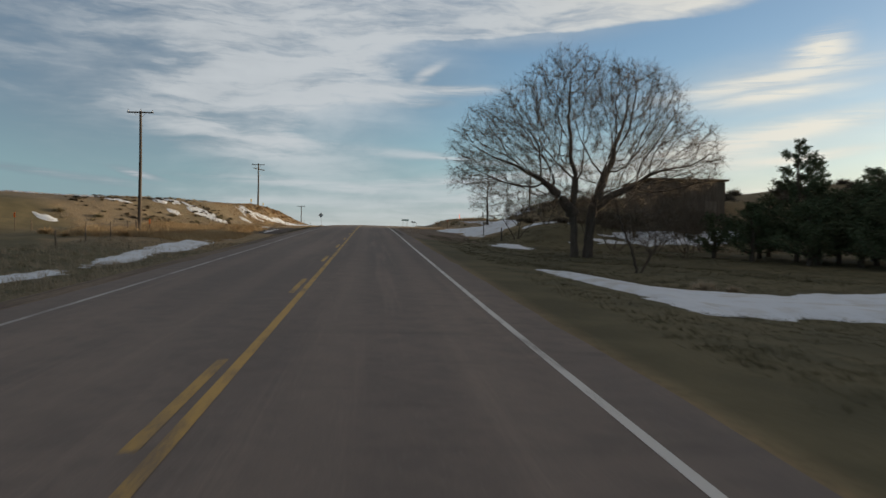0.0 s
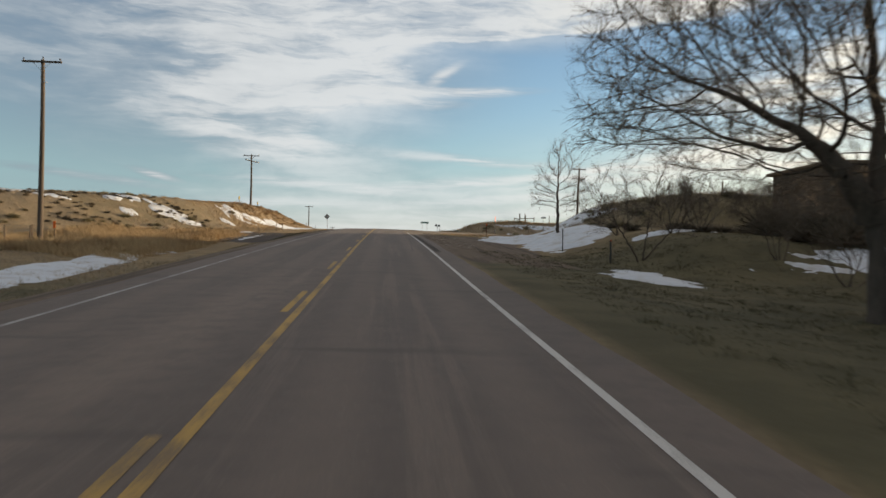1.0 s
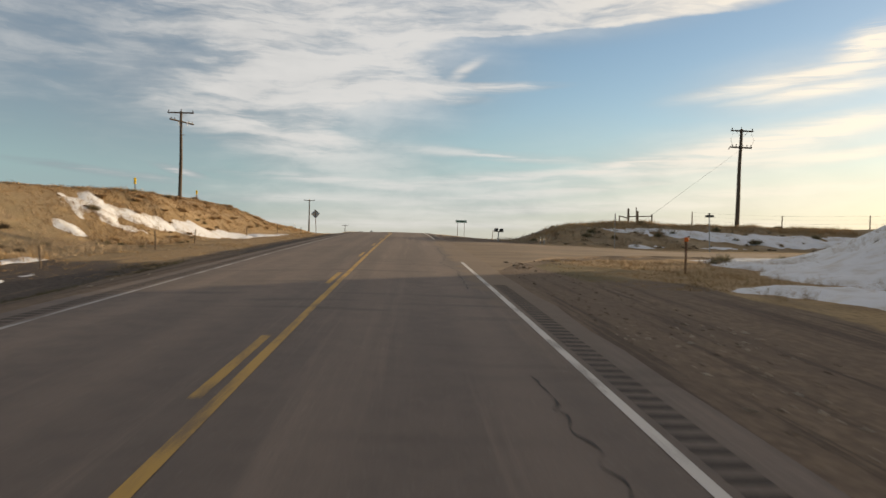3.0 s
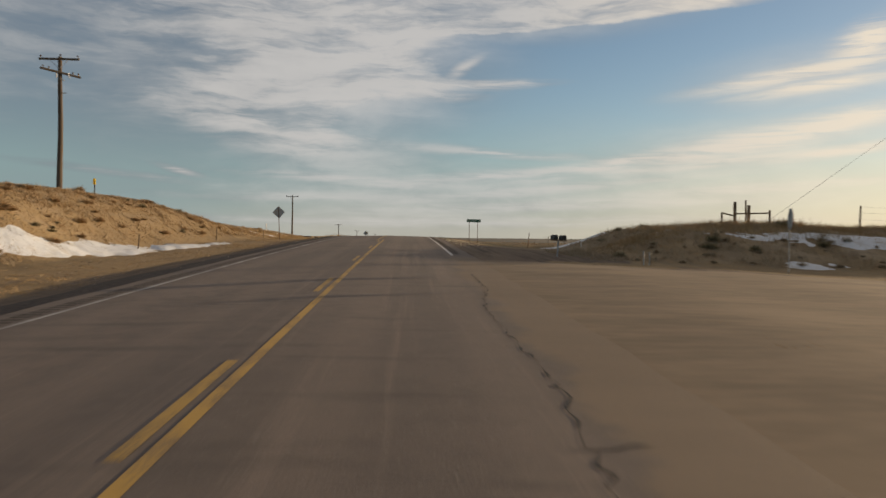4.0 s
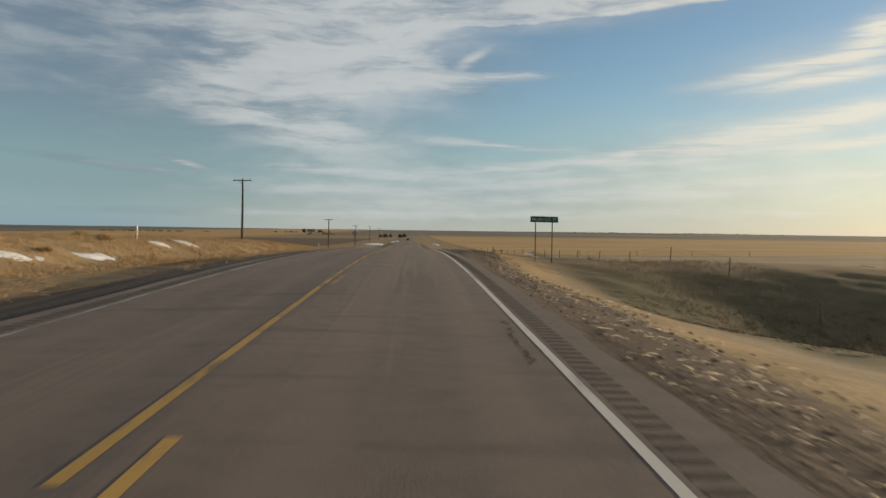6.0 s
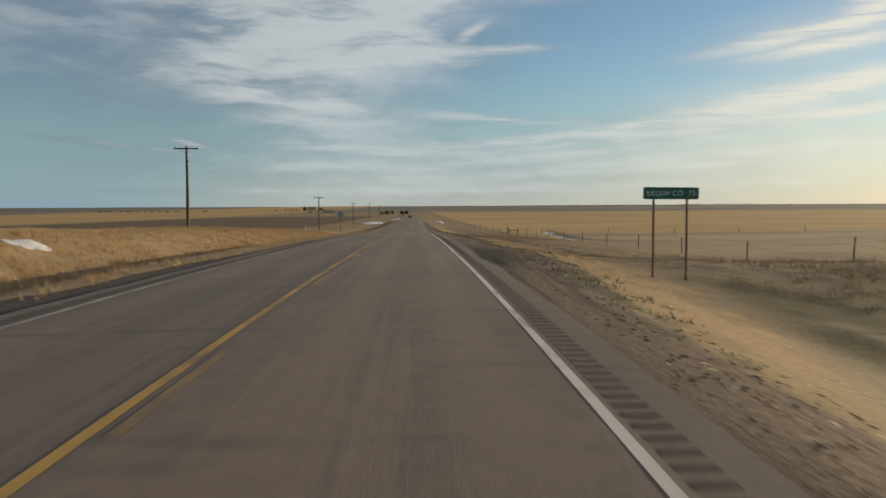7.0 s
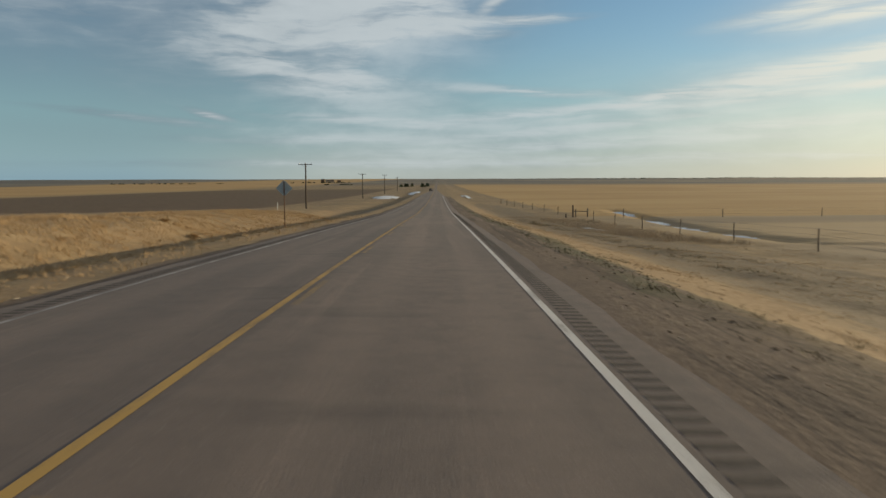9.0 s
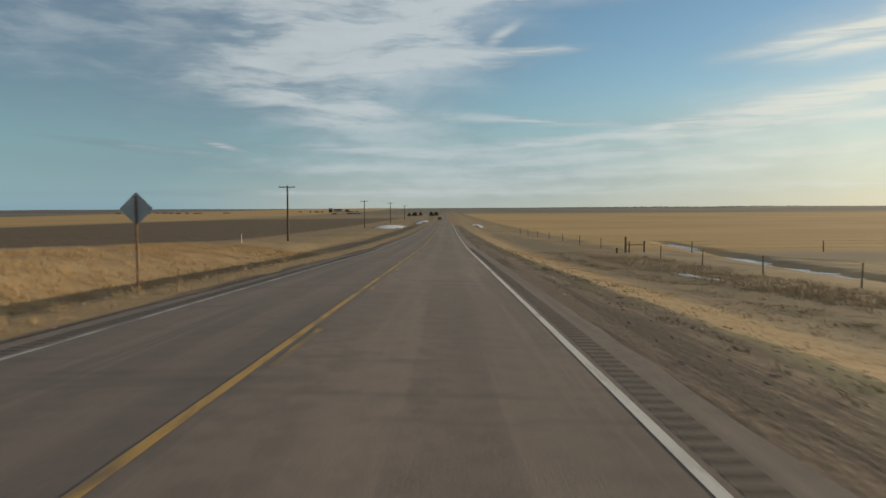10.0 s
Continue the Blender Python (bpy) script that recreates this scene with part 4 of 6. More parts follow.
def utility_pole(x, y, h, label, two=False, lean=0.0):
    z = lz(x, y)
    t = thing("utility_pole", pose(x, y, z - 0.05, 0, lean, 0), label, "utility pole", "utility poles")
    n = 9
    pts = [(0.02 * math.sin(i * 0.8 + x), 0.015 * math.sin(i * 1.1 + y), h * i / (n - 1)) for i in range(n)]
    part("pole", Mesh().tube(pts, [0.17 - 0.065 * i / (n - 1) for i in range(n)], 12), POLEWOOD, t, smooth=False)
    pole_top(t, h)
    if two:
        low = part("lower_crossarm", Mesh().box((0, 0, 0), (2.2, 0.09, 0.12), pose(0.1, -0.17, h - 0.95, 0, 7, 38), 0.012), POLEWOOD, t)
        for s in (-0.95, -0.65, 0.65, 0.95):
            p = pose(0.1, -0.17, h - 0.95, 0, 7, 38) @ Vector((s, 0, 0.06))
            part("insulator", Mesh().tube([p, p + Vector((0, 0, 0.06)), p + Vector((0, 0, 0.07)), p + Vector((0, 0, 0.15))], [0.02, 0.02, 0.055, 0.03], 8), CERAMIC, low)
        for s in (-0.2, 0.5):
            part("fuse_cutout", Mesh().tube([(s + 0.1, -0.3, h - 1.0), (s + 0.18, -0.4, h - 1.3)], [0.035, 0.03], 8), WHITEP, t, "grey-white fuse cutout")
        part("bracket", Mesh().box((0.2, -0.05, h - 2.1), (0.4, 0.05, 0.05), bevel=0.01), STEEL, t)
    return t


utility_pole(-21.0, 69.3, 11.1, "tall weathered wooden utility pole among fence posts")
utility_pole(-20.4, 135.6, 7.95, "wooden utility pole with two crossarms on the bank top", True)
utility_pole(-21.6, 231.4, 7.8, "wooden utility pole with one crossarm in dry grass")
utility_pole(-22.2, 331.5, 7.7, "wooden utility pole with one crossarm beside a ploughed field")
utility_pole(-23.8, 442.0, 7.9, "distant wooden utility pole beside the highway")
utility_pole(-24.2, 545.0, 8.6, "distant wooden utility pole beside the highway")
utility_pole(-24.2, 650.0, 8.2, "distant wooden utility pole beside the highway")


def right_pole():
    x, y, h = 27.4, 129.5, 8.45
    z = lz(x, y)
    t = thing("utility_pole", pose(x, y, z - 0.05, 0, 1.5, 0), "leaning wooden utility pole with two crossarms and a guy wire", "utility pole", "utility poles")
    part("pole", Mesh().tube([(0.02 * math.sin(i), 0, h * i / 8) for i in range(9)], [0.19 - 0.07 * i / 8 for i in range(9)], 12), POLEWOOD, t)
    pole_top(t, h, 1.9)
    low = part("lower_crossarm", Mesh().box((0, -0.17, h - 1.55), (1.75, 0.1, 0.13), bevel=0.012), POLEWOOD, t)
    for s in (-0.78, -0.45, 0.45, 0.78):
        part("insulator", Mesh().tube([(s, -0.17, h - 1.49), (s, -0.17, h - 1.42), (s, -0.17, h - 1.41), (s, -0.17, h - 1.3)], [0.02, 0.02, 0.06, 0.035], 8), CERAMIC, low)
    for s in (-0.5, 0.5):
        part("jumper_wire", Mesh().tube([(s * 1.5, -0.2, h - 0.35), (s * 2.0, -0.3, h - 0.9), (s * 1.5, -0.25, h - 1.5)], [0.012] * 3, 5), WIRE, t)
    part("fuse_cutout", Mesh().tube([(-0.95, -0.2, h - 1.5), (-1.15, -0.3, h - 1.75)], [0.05, 0.04], 8), BLACKP, t)
    gx, gy = -7.6, 3.0
    part("guy_wire", Mesh().tube([(0, 0, h - 1.7), (gx, gy, lz(x + gx, y + gy) - z)], [0.006, 0.011], 6), STEEL, t)


right_pole()


# ---- road signs ----
def sheet(w, h, r, thick, m=None):
    """A thin plate with rounded corners in the xz plane, facing -y."""
    pts = []
    for cx, cz, a0 in ((w / 2 - r, h / 2 - r, 0), (-w / 2 + r, h / 2 - r, 90), (-w / 2 + r, -h / 2 + r, 180), (w / 2 - r, -h / 2 + r, 270)):
        for k in range(6):
            a = radians(a0 + 18 * k)
            pts.append((cx + r * math.cos(a), cz + r * math.sin(a)))
    me = Mesh()
    n = len(pts)
    for s in (-thick / 2, thick / 2):
        me.v += [tuple((m or Matrix()) @ Vector((p[0], s, p[1]))) for p in pts]
    me.f = [tuple(range(n)), tuple(reversed(range(n, 2 * n)))] + [(i, i + n, (i + 1) % n + n, (i + 1) % n) for i in range(n)]
    return me


def diamond_sign(x, y, zc, side, lean):
    z = lz(x, y)
    h = zc - z
    t = thing("diamond_sign", pose(x, y, z - 0.05, 0, lean, 0), "grey bare back of a diamond warning sign on a thin post", "road sign", "diamond signs")
    part("post", Mesh().box((0, 0, (h + side * 0.55) / 2), (0.055, 0.045, h + side * 0.55), bevel=0.008), RUSTY, t, "rust-brown steel post")
    plate = part("plate", sheet(side, side, 0.05, 0.008, pose(0, 0.035, h, 0, 45, 0)), SIGNBACK, t)
    part("face", sheet(side - 0.01, side - 0.01, 0.045, 0.002, pose(0, 0.042, h, 0, 45, 0)), YELLOW, plate, "yellow sign face turned away")
    for s in (-1, 1):
        part("bolt", Mesh().tube([(0, -0.03, h + s * 0.28), (0, -0.012, h + s * 0.28)], [0.014, 0.014], 6), STEEL, plate)


diamond_sign(-10.16, 150.5, 6.83, 0.70, -3.0)
diamond_sign(-8.9, 249.0, 5.64, 0.70, 0.0)


def lettering(body, size, loc, mat, parent, label):
    cu = bpy.data.curves.new("lettering", "FONT")
    cu.body, cu.size, cu.align_x, cu.align_y, cu.extrude, cu.space_character = body, size, "CENTER", "CENTER", 0.001, 1.1
    tmp = new("lettering_curve", cu)
    bpy.context.view_layer.update()
    me = bpy.data.meshes.new_from_object(tmp.evaluated_get(bpy.context.evaluated_depsgraph_get()))
    bpy.data.objects.remove(tmp)
    me.materials.clear()
    me.materials.append(mat)
    ob = new("lettering", me)
    ob.parent, ob.matrix_basis = parent, loc
    tagged(ob, label)


def distance_sign():
    x, y = 7.96, 181.5
    z = min(lz(7.44, y), lz(8.46, y))
    t = thing("distance_sign", pose(x, y, z - 0.05), "green roadside distance sign with white letters on two steel posts", "road sign")
    zc = 7.01 - z + 0.05
    for s in (-0.52, 0.50):
        part("post", Mesh().box((s, 0.04, zc / 2 - 0.02), (0.06, 0.05, zc + 0.2), bevel=0.008), RUSTY, t, "weathered brown steel post")
    p = part("plate", sheet(1.70, 0.36, 0.05, 0.006, pose(0, 0, zc, 0, 0.6, 0)), SIGN_GREEN, t)
    for body, cx in (("BRUSH", -0.40), ("CO", 0.20), ("75", 0.64)):
        lettering(body, 0.215, pose(cx, -0.006, zc - 0.005, 90, 0, 0), WHITE_LETTER, p, "faded white sign letters")
    for cx in (-0.52, 0.50):
        for dz in (-0.1, 0.1):
            part("bolt", Mesh().tube([(cx, -0.004, zc + dz), (cx, -0.012, zc + dz)], [0.012, 0.012], 6), STEEL, p)


distance_sign()


def stop_sign():
    x, y = 13.6, 117.0
    t = thing("stop_sign", pose(x, y, lz(x, y) - 0.05, 0, 0, 75), "red octagonal sign on a steel post by the side road", "road sign")
    part("post", Mesh().box((0, 0.03, 1.2), (0.045, 0.04, 2.4), bevel=0.008), STEEL, t)
    n = 8
    m = Mesh()
    r = 0.41
    for s in (-0.006, 0.002):
        m.v += [(r * math.cos(radians(22.5 + 45 * k)), s, 2.02 + r * math.sin(radians(22.5 + 45 * k))) for k in range(n)]
    m.f = [tuple(range(n)), tuple(reversed(range(n, 2 * n)))] + [(i, i + n, (i + 1) % n + n, (i + 1) % n) for i in range(n)]
    part("plate", m, REDP, t)
    b = Mesh()
    for q in (0.004, 0.012):
        b.v += [(r * 0.99 * math.cos(radians(22.5 + 45 * k)), q, 2.02 + r * 0.99 * math.sin(radians(22.5 + 45 * k))) for k in range(n)]
    b.f = list(m.f)
    part("back", b, SIGNBACK, t, "bare grey sign back")


stop_sign()


def name_sign():
    x, y = 19.75, 116.4
    t = thing("street_sign", pose(x, y, lz(x, y) - 0.05, 0, -2, 0), "narrow dark street sign blade on a pale leaning post", "road sign")
    part("post", Mesh().tube([(0, 0, 0), (0, 0, 2.4)], [0.04, 0.035], 8), STEEL, t)
    part("blade", sheet(0.58, 0.15, 0.02, 0.02, pose(0.02, 0, 2.42)), BLACKP, t, "dark blade sign")
    part("blade", sheet(0.50, 0.13, 0.02, 0.02, pose(0.0, 0, 2.56, 0, 0, 80)), BLACKP, t, "dark blade sign")


name_sign()


def mailbox(parent, x, mat):
    m = Mesh()
    n = 9
    prof = [(-0.09, 0.0)] + [(0.09 * math.cos(radians(180 - 180 * k / (n - 1))), 0.12 + 0.09 * math.sin(radians(180 - 180 * k / (n - 1)))) for k in range(n)] + [(0.09, 0.0)]
    k = len(prof)
    for yy in (-0.26, 0.26):
        m.v += [(x + a, yy, 1.0 + b) for a, b in prof]
    m.f = [tuple(range(k)), tuple(reversed(range(k, 2 * k)))] + [(i, i + k, (i + 1) % k + k, (i + 1) % k) for i in range(k)]
    b = part("mailbox_body", m, mat, parent)
    part("door", sheet(0.17, 0.19, 0.07, 0.012, pose(x, -0.268, 1.10)), mat, b)
    part("flag", Mesh().box((x + 0.1, -0.05, 1.16), (0.012, 0.05, 0.14), bevel=0.003), REDP, b, "small red flag")


def mailboxes():
    x, y = 6.7, 124.4
    t = thing("mailbox_stand", pose(x, y, lz(x, y) - 0.22, 0, 3, 8), "row of dark rural mailboxes on a plank and pale grey post", "mailbox")
    part("post", Mesh().box((0, 0, 0.47), (0.07, 0.07, 0.96), bevel=0.012), STEEL, t, "pale grey post")
    part("plank", Mesh().box((0, 0, 0.97), (0.75, 0.22, 0.05), bevel=0.01), POSTWOOD, t)
    for k, mat in ((-0.2, BLACKP), (0.2, BLACKP)):
        mailbox(t, k, mat)


mailboxes()


# ---- markers and posts ----
def stake(x, y, h, label, mat, cap=None, cap_h=0.3, r=0.04, lean=(0, 0), category="marker post", group="marker posts", flat=False, name="marker_post", dome=False, wide=0.15):
    t = thing(name, pose(x, y, lz(x, y) - 0.1, lean[0], lean[1], 0), label, category, group)
    h += 0.1
    if flat:
        part("post", Mesh().box((0, 0, h / 2), (0.10, 0.015, h), bevel=0.004), mat, t)
    else:
        part("post", Mesh().tube([(0, 0, 0), (0.01, 0, h * 0.5), (0, 0.005, h - 0.02), (0, 0, h)], [r, r * 0.97, r * 0.92, r * 0.5], 8), mat, t)
    if cap is not None:
        if dome:
            part("cap", Mesh().tube([(0, 0, h - cap_h), (0, 0, h - cap_h + 0.01), (0, 0, h - 0.04), (0, 0, h + 0.02), (0, 0, h + 0.045)], [0.05, 0.085, 0.085, 0.06, 0.02], 12), cap, t, "bright yellow plastic cap")
        else:
            part("panel", Mesh().box((0, -r - 0.012, h - cap_h / 2 + 0.02), (wide, 0.02, cap_h), bevel=0.006), cap, t, "bright plastic panel")


stake(-20.0, 68.9, 1.35, "orange cable marker post in dry grass", POSTWOOD, ORANGE, 0.42)
stake(-32.0, 70.0, 1.6, "orange cable marker post in dry grass", POSTWOOD, ORANGE, 0.42)
stake(-19.5, 122.1, 1.1, "yellow-topped pipeline marker on the bank", POSTWOOD, THIN_YELLOW, 0.42, dome=True)
stake(-20.1, 139.7, 1.1, "yellow-topped pipeline marker on the bank", BLACKP, THIN_YELLOW, 0.36, dome=True)
stake(-17.7, 185.0, 0.95, "short white marker post on the grassy bank", WHITEP, None)
stake(-21.4, 305.1, 0.95, "short white marker post beside the ploughed field", WHITEP, None)
stake(9.1, 53.3, 0.95, "dark delineator post with red and amber reflectors", BLACKP, REDP, 0.07, wide=0.06)
stake(9.2, 92.8, 1.2, "brown delineator post at the edge of the side road", RUSTY, ORANGE, 0.14)
stake(9.05, 61.6, 1.25, "thin dark steel post standing in the snow", BLACKP, None, r=0.03)
stake(8.3, 142.6, 1.1, "thin leaning steel post with a small white tag beside the mound", RUSTY, WHITEP, 0.06, r=0.028, lean=(0, 5), wide=0.06)
stake(9.0, 119.2, 0.55, "short grey culvert marker post", STEEL, None, r=0.03)
stake(9.3, 119.4, 0.5, "short grey culvert marker post", STEEL, None, r=0.03)
stake(10.7, 136.8, 0.6, "short white culvert marker in brown weeds", WHITEP, None, r=0.02)
for x, y, h in ((-12.0, 93.0, 0.75), (-12.0, 104.0, 0.95), (-12.6, 112.5, 0.8), (-12.8, 141.3, 0.9), (-14.7, 68.0, 0.5), (-12.5, 126.0, 0.8), (-12.9, 158.0, 0.7)):
    stake(x, y, h, "grey wooden stake at the foot of the bank", POSTWOOD, None, r=0.035, lean=(random.uniform(-4, 4), random.uniform(-6, 6)), category="stake", group="wooden stakes", name="stake")


def fence_post(x, y, h=1.2, r=0.055, lean=0.0, mat=POSTWOOD, label="weathered wooden fence post in dry grass"):
    t = thing("fence_post", pose(x, y, lz(x, y) - 0.15, lean, random.uniform(-2, 2), random.uniform(0, 90)), label, "fence post", "fence posts")
    h += 0.15
    part("post", Mesh().tube([(0, 0, 0), (0.012, 0.004, h * 0.35), (-0.008, 0.006, h * 0.7), (0, 0, h - 0.025), (0.01, 0, h)], [r * 1.05, r, r * 0.93, r * 0.9, r * 0.55], 9), mat, t)
    for z in (0.45, 0.8, 1.1):
        part("staple", Mesh().box((r, 0, z + 0.15), (0.02, 0.02, 0.03), bevel=0.004), STEEL, t)
    return Vector((x, y, lz(x, y)))


def fence(points, label):
    posts = [fence_post(*p) for p in points]
    for z in (0.45, 0.8, 1.1):
        m = Mesh()
        for a, b in zip(posts, posts[1:]):
            mid = (a + b) / 2
            m.tube([a + Vector((0, 0, z)), Vector((mid.x, mid.y, max(mid.z, 0.5 * (a.z + b.z)) + z - 0.03)), b + Vector((0, 0, z))], [0.0045] * 3, 3, False)
        tagged(new("fence_wire", m.data("fence_wire", WIRE)), label, "fence wire", "fence wires")


fence([(19.0 - 0.007 * (10 * k), 150 + 10.0 * k, 1.1, 0.040, random.uniform(-3, 3)) for k in range(15)], "rusty barbed wire along the pasture fence")
fence([(17.3 - 0.04 * (11 * k), 311 + 11.0 * k, 1.1, 0.045, random.uniform(-3, 3)) for k in range(7)], "rusty barbed wire along the pasture fence")
fence([(23.0 + 7.6 * k, 128.0 + 0.2 * k, 1.15, 0.05, random.uniform(-3, 3)) for k in range(6)], "thin barbed wire across the mound")
fence([(-17.8, 43.5, 1.0), (-18.6, 50.0, 1.0), (-19.4, 57.0, 1.1), (-20.2, 63.5, 1.15), (-20.6, 67.2, 1.1), (-22.0, 71.5, 1.2)], "thin barbed wire beside the ploughed strip")
fence([(-20.6, 67.4, 1.15), (-25.5, 69.0, 1.0), (-31.0, 71.0, 1.0), (-38.0, 73.5, 1.0)], "thin barbed wire running up the hill")
fence([(19.5, 300.9, 1.1), (24.0, 300.3, 1.1), (36.8, 300.3, 1.1), (49.6, 300.3, 1.1), (62.0, 300.2, 1.1), (75.0, 300.2, 1.1)], "barbed wire across the pasture")
fence([(19.4, 68.3, 1.3), (23.5, 74.0, 1.2), (24.5, 82.0, 1.2), (24.0, 90.0, 1.1)], "thin barbed wire along the hill top")


def brace(posts, rails, label):
    """Corner bracing: posts (x, y, height, radius, lean), rails between points at heights over their posts."""
    x0, y0 = posts[0][0], posts[0][1]
    z0 = lz(x0, y0)
    t = thing("fence_brace", pose(x0, y0, z0), label, "fence")
    for x, y, h, r, lean in posts:
        zz = lz(x, y) - z0
        part("post", Mesh().tube([(x - x0, y - y0, zz - 0.2), (x - x0 + lean * 0.5, y - y0, zz + h * 0.5), (x - x0 + lean, y - y0, zz + h - 0.02), (x - x0 + lean, y - y0, zz + h)], [r, r * 0.97, r * 0.93, r * 0.6], 10), POSTWOOD, t)
    for i, hi, j, hj in rails:
        a, b = posts[i], posts[j]
        part("rail", Mesh().tube([(a[0] - x0, a[1] - y0, lz(a[0], a[1]) - z0 + hi), (b[0] - x0, b[1] - y0, lz(b[0], b[1]) - z0 + hj)], [0.05, 0.045], 8), POSTWOOD, t)


brace([(19.45, 136.5, 1.15, 0.06, 0), (20.28, 136.5, 1.85, 0.10, 0), (21.12, 136.4, 1.6, 0.10, 0), (21.2, 136.9, 1.95, 0.06, -0.06), (22.5, 136.5, 1.3, 0.07, 0)],
      [(0, 1.12, 1, 0.95), (1, 1.1, 2, 1.08), (2, 1.08, 4, 1.12)], "weathered wooden gate posts with rails on the mound")
brace([(17.45, 300.0, 1.55, 0.11, 0), (17.85, 300.2, 1.05, 0.07, 0), (19.5, 300.9, 1.15, 0.09, 0), (16.5, 299.6, 0.5, 0.1, 0)], [(0, 0.75, 2, 0.75)], "heavy wooden H-brace at the pasture fence corner")


# ---- trees ----
def limb(rng, out, p, d, length, radius, level, droop, kids, wander, dome=None):
    """Grows one limb and its twigs; out collects (points, radii, level)."""
    segs = 7 if level < 2 else (5 if level < 4 else 3)
    pts = [p.copy()]
    q, e = p.copy(), d.copy()
    slack = rng.uniform(0.62, 1.18)
    for i in range(segs):
        e = e + Vector((rng.normal(0, wander), rng.normal(0, wander), rng.normal(0, wander) * 0.7 + droop[level] * (i / segs)))
        e.normalize()
        q = q + e * (length / segs)
        if dome is not None and i:
            u, v, w = (q.x - dome[0]) / dome[3], (q.y - dome[1]) / dome[4], (q.z - dome[2]) / dome[5]
            lobes = 1 + 0.16 * math.sin(3.1 * math.atan2(w, u) + 0.9) + 0.12 * math.sin(6.3 * math.atan2(w, u) + 2.0 * v)
            if u * u + v * v + w * w > slack * lobes:
                break
        pts.append(q.copy())
    taper = 0.8 if level < 2 else 0.75
    rad = [max(0.0035, radius * (1 - taper * i / (len(pts) - 1))) for i in range(len(pts))]
    out.append((pts, rad, level))
    segs = len(pts) - 1
    if level >= len(kids):
        return
    n = kids[level]
    for k in range(n):
        f = 0.28 + 0.72 * (k + rng.uniform(0.1, 0.9)) / n if level else 0.35 + 0.65 * (k + rng.uniform(0.2, 0.8)) / n
        i = min(int(f * segs), segs - 1)
        t = f * segs - i
        s = pts[i].lerp(pts[i + 1], t)
        along = (pts[i + 1] - pts[i]).normalized()
        side = along.orthogonal().normalized()
        side.rotate(Matrix.Rotation(rng.uniform(0, 6.283) if level else 6.283 * (k / n) + rng.uniform(-0.5, 0.5), 3, along))
        spread_a = rng.uniform(0.45, 0.95)
        c = (along * math.cos(spread_a) + side * math.sin(spread_a)).normalized()
        c.z += 0.12 if level < 2 else 0.05
        c.normalize()
        limb(rng, out, s, c, length * rng.uniform(0.5, 0.72) * (1.15 - 0.45 * f if level else 1.0), max(0.004, rad[i] * rng.uniform(0.45, 0.68)), level + 1, droop, kids, wander, dome)


